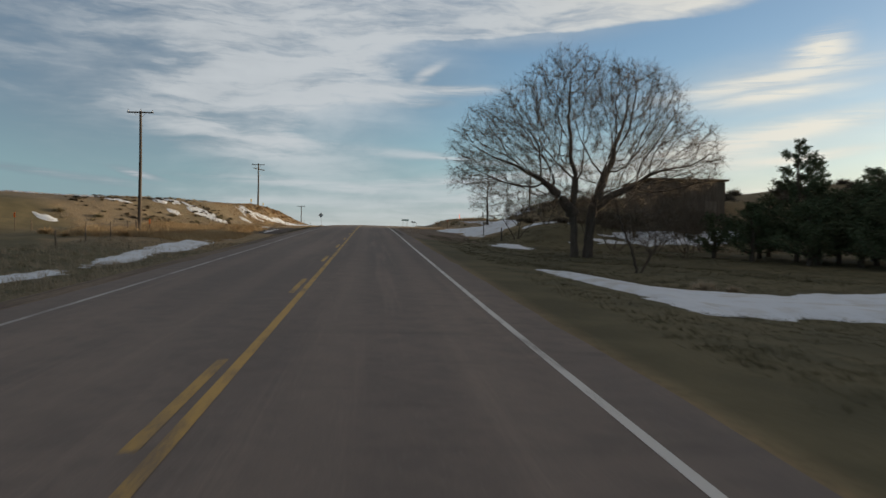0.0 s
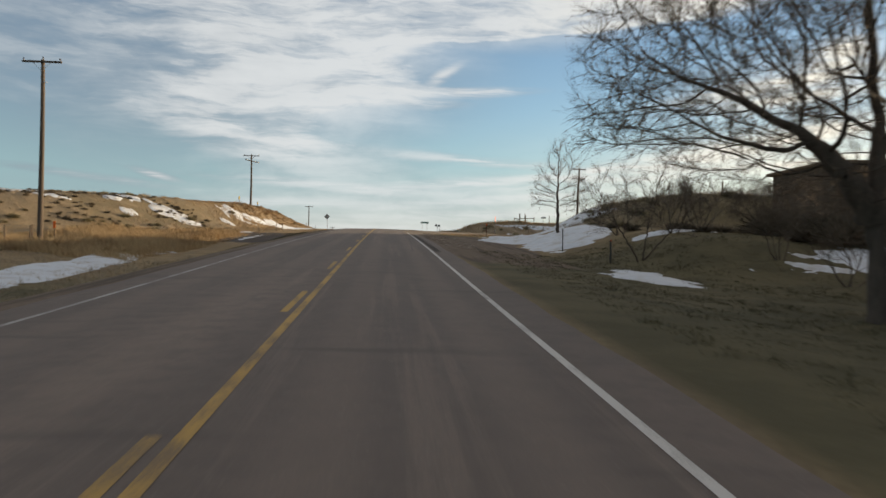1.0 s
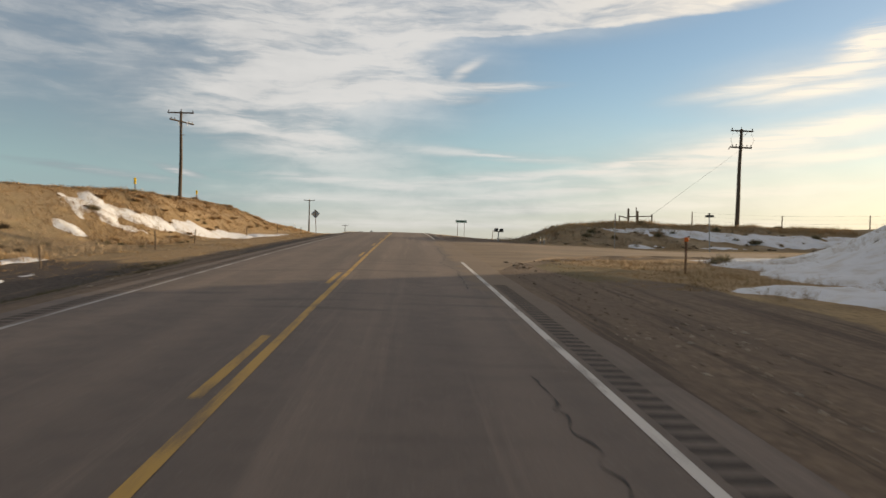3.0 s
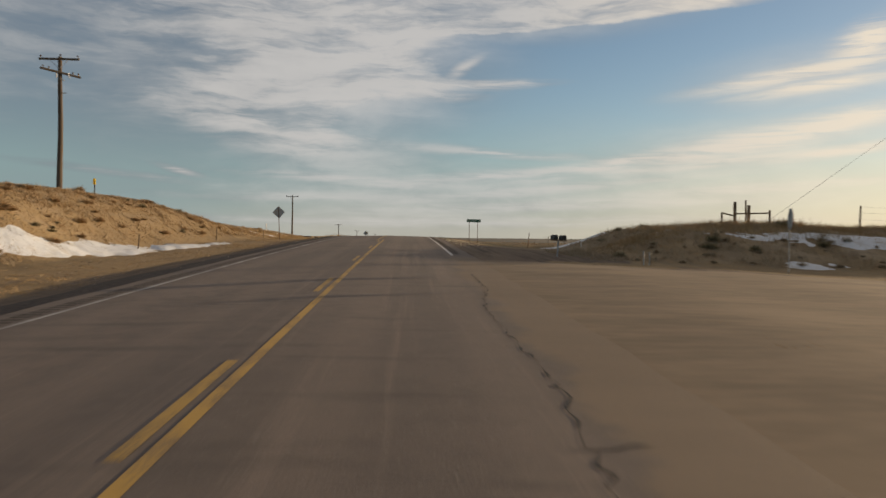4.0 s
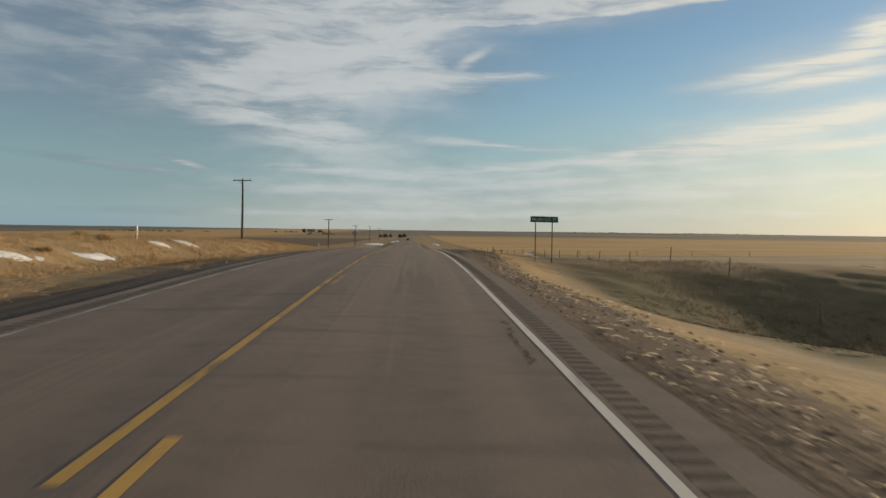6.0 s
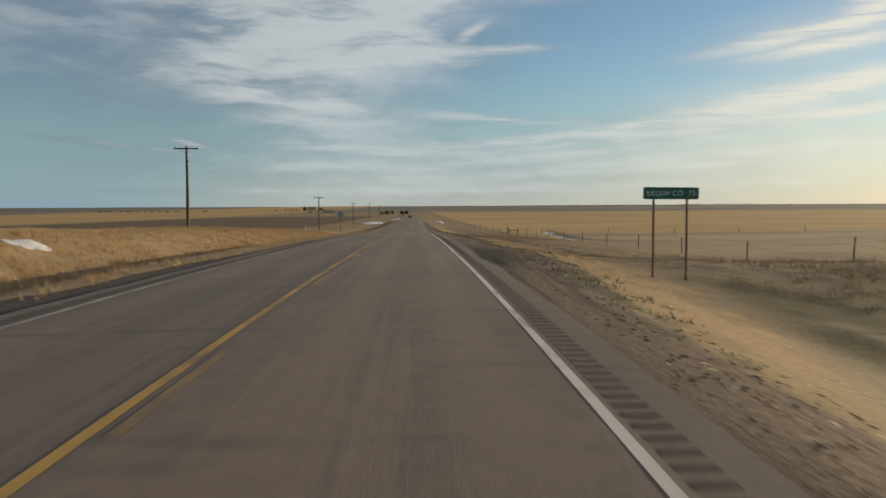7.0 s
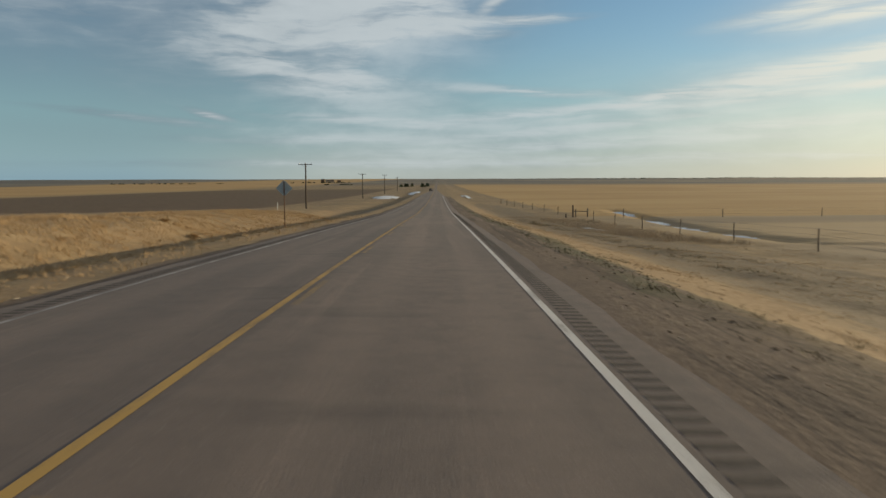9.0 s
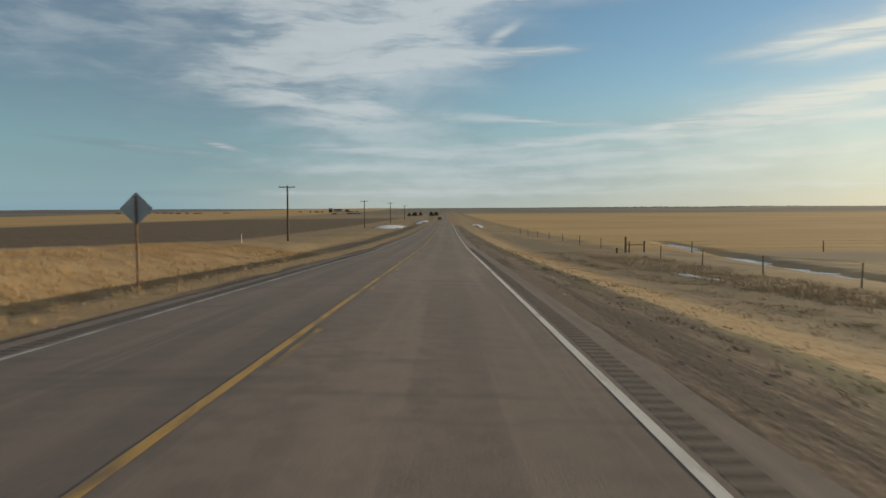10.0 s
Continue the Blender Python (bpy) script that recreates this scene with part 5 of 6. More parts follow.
def crown_tree(x, y, trunks, seed, label, lobes, count=2600, reach=2.6, kill=0.55, pace=0.26, thin=0.0052, twigs=5, twig_len=0.55, sag=0.0, category="tree", name="tree", power=1.8, thick=1.0):
    """A leafless tree that grows towards points spread through its crown. Trunks: lists of points; lobes: x, y, z, half sizes, weight."""
    rng = np.random.RandomState(seed)
    lob = np.array(lobes, float)
    pts = []
    for k in rng.choice(len(lob), count * 3, p=lob[:, 6] / lob[:, 6].sum()):
        d = rng.normal(0, 1, 3)
        d = d / np.linalg.norm(d) * rng.uniform(0.12, 1.0) ** 0.42
        pts.append(lob[k, :3] + d * lob[k, 3:6])
    pts = np.array(pts)
    pts = pts[pts[:, 2] > 0.22 * lob[:, 2].mean()][:count]
    node, parent = [], []
    for t in trunks:
        prev = -1
        for (ax, ay, az), (bx, by, bz) in zip(t, t[1:]):
            k = max(1, int(math.dist((ax, ay, az), (bx, by, bz)) / pace))
            for i in range(k):
                node.append((ax + (bx - ax) * i / k + rng.normal(0, 0.02), ay + (by - ay) * i / k + rng.normal(0, 0.02), az + (bz - az) * i / k))
                parent.append(prev)
                prev = len(node) - 1
    N = np.array(node)
    best, dist = np.zeros(len(pts), int), np.full(len(pts), 1e9)
    fresh = 0
    for _ in range(130):
        D = np.linalg.norm(pts[:, None] - N[None, fresh:], axis=2)
        i = D.argmin(1)
        d = D[np.arange(len(pts)), i]
        near = d < dist
        best[near], dist[near] = i[near] + fresh, d[near]
        fresh = len(N)
        keep = dist > kill
        pts, best, dist = pts[keep], best[keep], dist[keep]
        if not len(pts):
            break
        ok = dist < (reach if _ > 12 else 9.0)
        if not ok.any():
            break
        u = (pts[ok] - N[best[ok]]) / dist[ok][:, None]
        own = np.unique(best[ok])
        grow = np.zeros((len(N), 3))
        np.add.at(grow, best[ok], u)
        g = grow[own]
        g = g / (np.linalg.norm(g, axis=1)[:, None] + 1e-6)
        back = np.array([N[o] - N[parent[o]] if parent[o] >= 0 else (0, 0, 1) for o in own])
        back = back / (np.linalg.norm(back, axis=1)[:, None] + 1e-6)
        g = g + 0.55 * back + rng.normal(0, 0.16, g.shape) + np.array([0, 0, -sag])
        g = g / np.linalg.norm(g, axis=1)[:, None]
        N = np.concatenate([N, N[own] + g * pace])
        parent += own.tolist()
    n = len(N)
    kids = [[] for _ in range(n)]
    for i, p in enumerate(parent):
        if p >= 0:
            kids[p].append(i)
    flow = np.zeros(n)
    for i in range(n - 1, -1, -1):
        flow[i] = max(flow[i], thin ** power)
        if parent[i] >= 0:
            flow[parent[i]] += flow[i]
    R = flow ** (1 / power)
    wood, boughs = Mesh(), Mesh()
    starts = [(i, -1) for i in range(n) if parent[i] < 0]
    while starts:
        i, p = starts.pop()
        line = [i] if p < 0 else [p, i]
        while kids[line[-1]]:
            ks = sorted(kids[line[-1]], key=lambda k: -flow[k])
            starts += [(k, line[-1]) for k in ks[1:]]
            line.append(ks[0])
        rad = [R[j] * (0.75 + 22.0 * R[j] ** 2) * thick for j in line]
        if p >= 0:
            rad[0] = rad[1]
        else:
            rad = [r * (1.0 + 0.55 * math.exp(-2.2 * j * pace)) for j, r in enumerate(rad)]
        big = rad[0]
        (wood if big > 0.045 else boughs).tube([N[j] for j in line], rad, 10 if big > 0.12 else 6 if big > 0.03 else 4, False)
    # fine twigs: tapered three-sided spikes off the thin wood, each with side shoots
    thin_ones = np.array([i for i in range(n) if R[i] < thin * 2.6 and parent[i] >= 0])
    src = np.repeat(thin_ones, twigs)
    way = N[src] - N[np.array(parent)[src]]
    way = way / (np.linalg.norm(way, axis=1)[:, None] + 1e-6)
    way = way + rng.normal(0, 0.55, way.shape) + np.array([0, 0, 0.12 - sag])
    way = way / np.linalg.norm(way, axis=1)[:, None]
    ln = twig_len * rng.uniform(0.45, 1.3, len(src))
    b0, t0 = N[src], N[src] + way * ln[:, None]
    f = rng.uniform(0.25, 0.85, (len(src), 2))
    sb = np.concatenate([b0 + (t0 - b0) * f[:, :1], b0 + (t0 - b0) * f[:, 1:]])
    sw = np.concatenate([way, way]) + rng.normal(0, 0.6, (2 * len(src), 3))
    sw = sw / np.linalg.norm(sw, axis=1)[:, None]
    st = sb + sw * (np.concatenate([ln, ln]) * rng.uniform(0.3, 0.6, 2 * len(src)))[:, None]
    B, T = np.concatenate([b0, sb]), np.concatenate([t0, st])
    W = np.concatenate([np.full(len(b0), thin * 0.95), np.full(len(sb), thin * 0.7)])
    d = (T - B) / np.linalg.norm(T - B, axis=1)[:, None]
    p = np.cross(d, rng.normal(0, 1, d.shape))
    p = p / (np.linalg.norm(p, axis=1)[:, None] + 1e-6) * W[:, None]
    q = np.cross(d, p)
    V = np.stack([B + p, B - 0.5 * p + 0.87 * q, B - 0.5 * p - 0.87 * q, T], 1).reshape(-1, 3)
    o = 4 * np.arange(len(B))[:, None]
    F = np.concatenate([o + np.array([[0, 1, 3]]), o + np.array([[1, 2, 3]]), o + np.array([[2, 0, 3]])])
    t = thing(name, pose(x, y, lz(x, y)), label, category)
    part("trunk", wood, BARK, t, smooth=True)
    part("limb_wood", boughs, BARK, t, "thin grey limbs", smooth=True)
    part("crown", tri_mesh("crown", V, F, TWIG), TWIG, t, "fine leafless twigs")
    return t


def bare_tree(x, y, stems, seed, label, kids=(7, 7, 6, 5), droop=(0.05, 0.02, -0.03, -0.10, -0.16, -0.2), wander=0.10, category="tree", name="tree", dome=None):
    """Stems: (dx, dy, height of the main stem, radius, lean x, lean y, and for a bough its height on the trunk)."""
    rng = np.random.RandomState(seed)
    out = []
    for dx, dy, h, r, ax, ay, *up in stems:
        limb(rng, out, Vector((dx, dy, lz(x + dx, y + dy) - lz(x, y) - 0.15 + sum(up))), Vector((ax, ay, 1)).normalized(), h, r, 0, droop, kids, wander, dome)
    t = thing(name, pose(x, y, lz(x, y)), label, category)
    wood, crown_m = Mesh(), Mesh()
    for pts, rad, level in out:
        if level == 0:
            rad = [r * (1.35 if i == 0 else 1) for i, r in enumerate(rad)]
        (wood if level <= 1 else crown_m).tube(pts, rad, (10, 7, 5, 4, 3, 3)[min(level, 5)], False)
    part("trunk", wood, BARK if category == "tree" else TWIG, t, smooth=True)
    part("crown", crown_m, TWIG, t, "leafless twigs and branches")
    return t


crown_tree(10.5, 37.9, [[(-0.25, 0, -0.3), (-0.28, 0, 1.0), (-0.35, 0.05, 2.3), (-0.3, 0.1, 3.6), (-0.25, 0.1, 4.6)], [(0.55, 0.4, -0.3), (0.6, 0.4, 1.2), (0.85, 0.5, 2.6), (1.3, 0.6, 3.8), (1.7, 0.7, 4.8)], [(0.35, -0.15, -0.3), (0.45, -0.2, 1.1), (0.75, -0.35, 2.6), (0.8, -0.4, 4.0)], [(-0.35, 0.05, 2.3), (-1.0, 0.0, 3.1), (-1.9, -0.1, 3.9)], [(0.85, 0.5, 2.6), (1.8, 0.3, 3.3), (3.0, 0.2, 3.8)]], 11,
           "large bare spreading tree with several trunks on the roadside turf",
           [(0.3, 0.2, 6.2, 5.6, 5.0, 4.2, 3.2), (-3.9, 0, 5.6, 3.0, 3.6, 2.6, 1.5), (4.6, 0, 5.4, 3.0, 3.4, 2.2, 1.3), (-0.8, 0, 8.8, 2.0, 2.4, 2.0, 0.8), (3.0, 0.5, 8.2, 2.6, 2.6, 2.2, 0.9), (-5.3, 0, 4.3, 1.6, 2.2, 1.0, 0.4), (6.0, 0, 4.6, 1.4, 2.0, 1.1, 0.35)],
           7000, kill=0.40, pace=0.24, twigs=5, twig_len=0.62, thin=0.0064, thick=1.45)
crown_tree(10.6, 69.5, [[(0, 0, -0.2), (0.02, 0, 1.2), (-0.05, 0, 2.4), (0.02, 0, 3.6)]], 12, "small leafless tree standing in a snow drift",
           [(0.0, 0, 4.6, 0.9, 0.9, 1.7, 1.4), (-0.9, 0, 3.6, 0.8, 0.8, 1.2, 0.7), (0.9, 0, 3.7, 0.8, 0.8, 1.2, 0.7), (1.5, 0, 2.4, 0.7, 0.7, 0.7, 0.4), (-1.4, 0, 2.3, 0.6, 0.7, 0.6, 0.35)], 380, reach=1.8, kill=0.33, pace=0.16, thin=0.0075, twigs=3, twig_len=0.5, sag=-0.28, thick=1.6)
crown_tree(9.9, 52.0, [[(0, 0, -0.1), (-0.35, 0.05, 0.6), (-0.9, 0.1, 1.4)], [(0.1, 0.1, -0.1), (0.3, 0.15, 0.8), (0.45, 0.2, 1.7)], [(0.05, 0, -0.1), (0.6, -0.1, 0.6), (1.3, -0.1, 1.3)]], 9, "wide leafless bush with leaning thin stems",
           [(-1.5, 0, 2.4, 1.7, 1.5, 1.4, 1.0), (0.5, 0, 2.6, 1.6, 1.5, 1.5, 1.0), (1.9, 0, 2.2, 1.4, 1.4, 1.3, 0.8)], 620, reach=1.6, kill=0.28, pace=0.14, thin=0.0055, twigs=3, twig_len=0.42, sag=-0.25, power=2.1, category="bush", name="bush")
crown_tree(10.0, 28.0, [[(0, 0, -0.1), (-0.25, 0, 0.9), (-0.75, 0, 2.1), (-1.0, 0, 3.0)], [(0.1, 0.05, -0.1), (0.6, 0.1, 0.8), (1.2, 0.15, 1.5)], [(0.05, 0.1, -0.1), (0.5, 0.2, 0.5), (0.9, 0.3, 0.9)]], 21, "dark scrubby leafless bush at the edge of the snow",
           [(-0.9, 0, 3.0, 0.9, 0.9, 1.3, 0.8), (0.8, 0.1, 1.7, 1.3, 1.0, 0.9, 1.0), (0.0, 0, 1.4, 1.2, 1.2, 0.8, 0.5)], 420, reach=1.4, kill=0.26, pace=0.14, thin=0.0068, twigs=3, twig_len=0.36, power=1.95, category="bush", name="bush")
for k, (x, y, h) in enumerate(((15.3, 58.8, 2.6), (13.2, 57.0, 2.2), (17.0, 55.5, 2.4), (12.0, 61.5, 2.0), (18.5, 60.0, 2.4), (15.2, 46.5, 2.0), (18.5, 43.0, 2.8), (20.5, 45.5, 2.8), (14.5, 49.8, 1.9), (22.5, 56.0, 2.8), (16.5, 38.5, 2.2), (19.0, 52.5, 2.4), (16.0, 42.0, 2.0))):
    bare_tree(x, y, [(0, 0, h, 0.035, -0.5, 0.1), (0.1, 0.1, h, 0.035, 0.1, 0.2), (0.2, 0, h * 0.9, 0.03, 0.6, -0.1), (0, 0.1, h * 0.9, 0.03, -0.1, -0.4)], 40 + k, "tangled leafless thicket bush below the hill",
              kids=(8, 7, 5), droop=(0.06, 0.05, 0.0, -0.04, -0.1), wander=0.17, category="bush", name="bush", dome=(0.1, 0, h * 0.4, h * 0.8, h * 0.8, h * 0.75))


def cedar(x, y, h, w, seed, label, gap=0.08):
    """A juniper: trunk, boughs, and sprays of needles on them."""
    rng = np.random.RandomState(seed)
    t = thing("cedar", pose(x, y, lz(x, y)), label, "tree", "cedars")
    wood = Mesh().tube([(0, 0, -0.2), (0.05, 0, h * 0.4), (0, 0.05, h * 0.75), (0.02, 0, h * 0.97)], [0.14, 0.1, 0.06, 0.01], 8, False)
    V, T = [], []
    nb = int(64 * h / 5)
    for k in range(nb):
        f = (k + rng.uniform(0, 1)) / nb
        z = 0.25 + (h - 0.3) * f
        a = rng.uniform(0, 6.283)
        reach = w * (1 - f) ** 0.75 * rng.uniform(0.55, 1.15) + 0.18
        tip = Vector((math.cos(a) * reach, math.sin(a) * reach, z + reach * rng.uniform(0.25, 0.75)))
        base = Vector((0.02, 0.02, z))
        mid = base.lerp(tip, 0.55) - Vector((0, 0, 0.06 * reach))
        wood.tube([base, mid, tip], [0.03 * (1 - f) + 0.01, 0.016, 0.005], 4, False)
        n = int(95 * reach + 26)
        u = rng.uniform(gap, 1.05, n) ** 0.8
        c = np.array(base)[None] * ((1 - u) ** 2)[:, None] + 2 * np.array(mid)[None] * (u * (1 - u))[:, None] + np.array(tip)[None] * (u * u)[:, None]
        c = c + rng.normal(0, 0.055 + 0.06 * reach * 0.4, (n, 3))
        d = rng.normal(0, 1, (n, 3)) + np.array([math.cos(a), math.sin(a), 0.9]) * 0.9
        d = d / np.linalg.norm(d, axis=1)[:, None] * rng.uniform(0.07, 0.17, n)[:, None]
        s = np.cross(d, rng.normal(0, 1, (n, 3)))
        s = s / (np.linalg.norm(s, axis=1)[:, None] + 1e-6) * rng.uniform(0.02, 0.05, n)[:, None]
        V.append(np.stack([c - s, c + s, c + d], 1).reshape(-1, 3))
    V = np.concatenate(V)
    part("trunk", wood, BARK, t)
    part("crown", tri_mesh("crown", V, np.arange(len(V)).reshape(-1, 3), CEDAR), CEDAR, t, "dark green needles")


for k, (x, y, h, w, lab) in enumerate(((21.7, 36.7, 6.2, 2.0, "tall open juniper with sunlit tips"), (23.0, 37.2, 5.4, 1.7, "tall open juniper with sunlit tips"), (21.5, 34.5, 3.2, 2.4, "low dark juniper beside the turf"), (23.2, 35.5, 3.6, 2.6, "dark dense juniper below the hill"), (26.0, 33.0, 3.8, 2.6, "dark dense juniper below the hill"), (23.8, 31.8, 3.4, 2.4, "dark dense juniper below the hill"), (24.3, 34.2, 4.6, 2.1, "dark dense juniper below the hill"), (22.8, 33.2, 3.8, 2.0, "dark dense juniper below the hill"), (20.6, 33.8, 3.0, 1.9, "low dark juniper beside the turf"),
                                       (26.5, 37.5, 4.9, 2.3, "dark dense juniper below the hill"), (28.5, 34.0, 5.2, 2.3, "dark dense juniper below the hill"), (19.2, 36.6, 2.9, 1.8, "low dark juniper beside the turf"), (24.0, 38.8, 4.2, 2.1, "dark dense juniper below the hill"),
                                       (30.5, 39.0, 5.2, 2.4, "dark dense juniper below the hill"), (25.0, 30.5, 4.4, 2.2, "dark dense juniper below the hill"), (29.0, 29.0, 5.0, 2.3, "dark dense juniper below the hill"), (33.0, 34.0, 5.4, 2.4, "dark dense juniper below the hill"),
                                       (20.9, 39.0, 3.0, 1.9, "low dark juniper beside the turf"), (22.2, 30.0, 3.4, 2.0, "dark dense juniper below the hill"), (18.6, 39.6, 2.4, 1.6, "low dark juniper beside the turf"), (23.0, 41.8, 3.6, 2.0, "dark dense juniper below the hill"))):
    cedar(x, y, h, w, 70 + k, lab, 0.45 if "open" in lab else 0.08)


# ---- shed below the hill ----
def shed():
    x, y, w, d, h = 25.5, 61.9, 6.3, 6.0, 3.7
    z = 3.2
    t = thing("shed", pose(x, y, z), "low brown weathered shed with a shallow roof below the hill", "building")
    for name, c, s in (("front_wall", (0, -d / 2, h / 2), (w, 0.16, h)), ("back_wall", (0, d / 2, h / 2), (w, 0.16, h)), ("side_wall", (-w / 2 + 0.08, 0, h / 2), (0.16, d - 0.17, h)), ("side_wall", (w / 2 - 0.08, 0, h / 2), (0.16, d - 0.17, h))):
        ob = part(name, Mesh().box(c, s, bevel=0.01), SHEDWOOD, t)
        if name == "front_wall":
            for k in range(21):
                part("board", Mesh().box((-w / 2 + 0.15 + 0.3 * k, -d / 2 - 0.095, h / 2 + random.uniform(-0.02, 0.02)), (0.27, 0.03, h - 0.05), bevel=0.005), SHEDWOOD, ob)
    part("roof", Mesh().box((0, 0, h + 0.09), (w + 0.6, d + 0.6, 0.16), pose(0, 0, 0, -1.5, 0, 0), 0.02), SHEDROOF, t, "flat brown roof")
    part("chimney", Mesh().box((0.9, -1.2, h + 0.35), (0.28, 0.28, 0.5), bevel=0.02), SHEDROOF, t, "short square chimney")
    part("door", Mesh().box((1.9, -d / 2 - 0.13, 1.05), (1.0, 0.05, 2.1), bevel=0.01), POSTWOOD, t, "grey plank door")


shed()


# ---- grass, weeds, stones ----
def blades(name, mat, label, areas, seed, count, height, lean=0.5, width=0.012, keep=None):
    """Dry stalks in tufts. Areas: x0, x1, y0, y1, weight."""
    rng = np.random.RandomState(seed)
    a = np.array(areas, float)
    wgt = (a[:, 1] - a[:, 0]) * (a[:, 3] - a[:, 2]) * a[:, 4]
    which = rng.choice(len(a), count // 9, p=wgt / wgt.sum())
    cx = a[which, 0] + rng.uniform(0, 1, len(which)) * (a[which, 1] - a[which, 0])
    cy = a[which, 2] + rng.uniform(0, 1, len(which)) * (a[which, 3] - a[which, 2])
    ok = rough(cx, cy, 6.0, 2) * 0.8 + rough(cx, cy, 1.7, 8) * 0.6 > rng.uniform(-1.1, 0.5, len(cx))
    if keep is not None:
        ok &= keep(cx, cy)
    cx, cy = cx[ok], cy[ok]
    size = rng.uniform(0.55, 1.25, len(cx)) * (0.75 + 0.5 * (rough(cx, cy, 8.0, 5) > 0.1))
    per = 9
    X = np.repeat(cx, per) + rng.normal(0, 0.10, len(cx) * per)
    Y = np.repeat(cy, per) + rng.normal(0, 0.10, len(cx) * per)
    S = np.repeat(size, per) * rng.uniform(0.5, 1.15, len(X)) * height
    Z = land(X, Y) - 0.02
    ang = rng.uniform(0, 6.283, len(X))
    tilt = rng.normal(0, lean, (len(X), 2)) + np.array([-0.25, -0.1])
    hw = width * rng.uniform(0.6, 1.4, len(X))
    base = np.stack([X, Y, Z], -1)
    side = np.stack([np.cos(ang) * hw, np.sin(ang) * hw, np.zeros_like(hw)], -1)
    tip = base + np.stack([tilt[:, 0] * S, tilt[:, 1] * S, S], -1)
    V = np.stack([base - side, base + side, tip], 1).reshape(-1, 3)
    tagged(new(name, tri_mesh(name, V, np.arange(len(V)).reshape(-1, 3), mat)), label, "grass", kind="stuff")


def off_side_road(x, y):
    return ~((y > side_lo(x) - 0.6) & (y < side_hi(x) + 0.6) & (x > 1))


blades("dry_grass", GRASS, "tall golden dry grass along the bank and verge",
       [(-26, -12.5, 60, 92, 1.2), (-24, -13.5, 140, 160, 0.8), (-24, -11.5, 160, 300, 1.3), (-8.6, -6.9, 160, 290, 0.3), (8, 16, 84, 99, 0.5), (9, 34, 124, 133, 0.9), (13, 34, 133, 142, 0.9), (30, 60, 150, 190, 0.1)], 3, 400000, 0.25, 0.5, 0.008, keep=off_side_road)
blades("weeds", WEED, "grey-brown dead weeds on the slopes",
       [(12, 17.5, 245, 292, 0.9), (12.5, 26, 66, 100, 1.0), (7.5, 20, 121, 132, 1.3), (11, 20, 132, 142, 1.0), (12, 22, 152, 200, 0.5), (-20, -13, 96, 160, 0.5), (-34, -16, 80, 112, 0.5), (-19, -8.5, 5, 60, 0.6), (18, 34, 44, 66, 0.8)], 4, 230000, 0.30, 0.35, 0.010, keep=off_side_road)
blades("verge_grass", GRASS, "short straw-coloured grass on the mown verge", [(5.6, 12, 178, 300, 1.0), (12, 19, 180, 300, 0.7), (-12, -8.4, 160, 290, 0.4), (-13.4, -8.0, 90, 165, 0.9), (4.8, 12.0, 86, 103, 1.6)], 12, 260000, 0.07, 0.8, 0.010)
blades("tall_grass", GRASS, "tall clumps of golden grass by the ditch", [(-25, -13.5, 60, 86, 1.0), (-19, -12.8, 60, 80, 0.8), (-19, -13, 86, 96, 0.3)], 14, 120000, 0.62, 0.35, 0.013)
blades("bank_grass", BANKGRASS, "russet dry grass clinging to the road bank", [(-25, -13.5, 108, 160, 1.0), (-21, -16, 112, 160, 0.8), (-46, -19, 96, 122, 0.2)], 15, 150000, 0.17, 0.9, 0.013)
# the blades behind the mound are added dark to stand in for shade
blades("verge_weeds", TURF, "dark low weeds along the edge of the gravel, and added in the hollow as shade", [(3.9, 5.6, 172, 300, 0.14), (9.2, 10.6, 185, 300, 0.2), (9, 26, 152, 172, 0.5), (-9.4, -7.8, 60, 95, 0.6)], 16, 60000, 0.12, 0.8, 0.010)
blades("turf", TURF, "short dull winter turf beside the highway", [(4.0, 20, 6, 60, 1.0), (-20, -8.5, 5, 60, 0.5)], 6, 170000, 0.09, 0.8, 0.012)


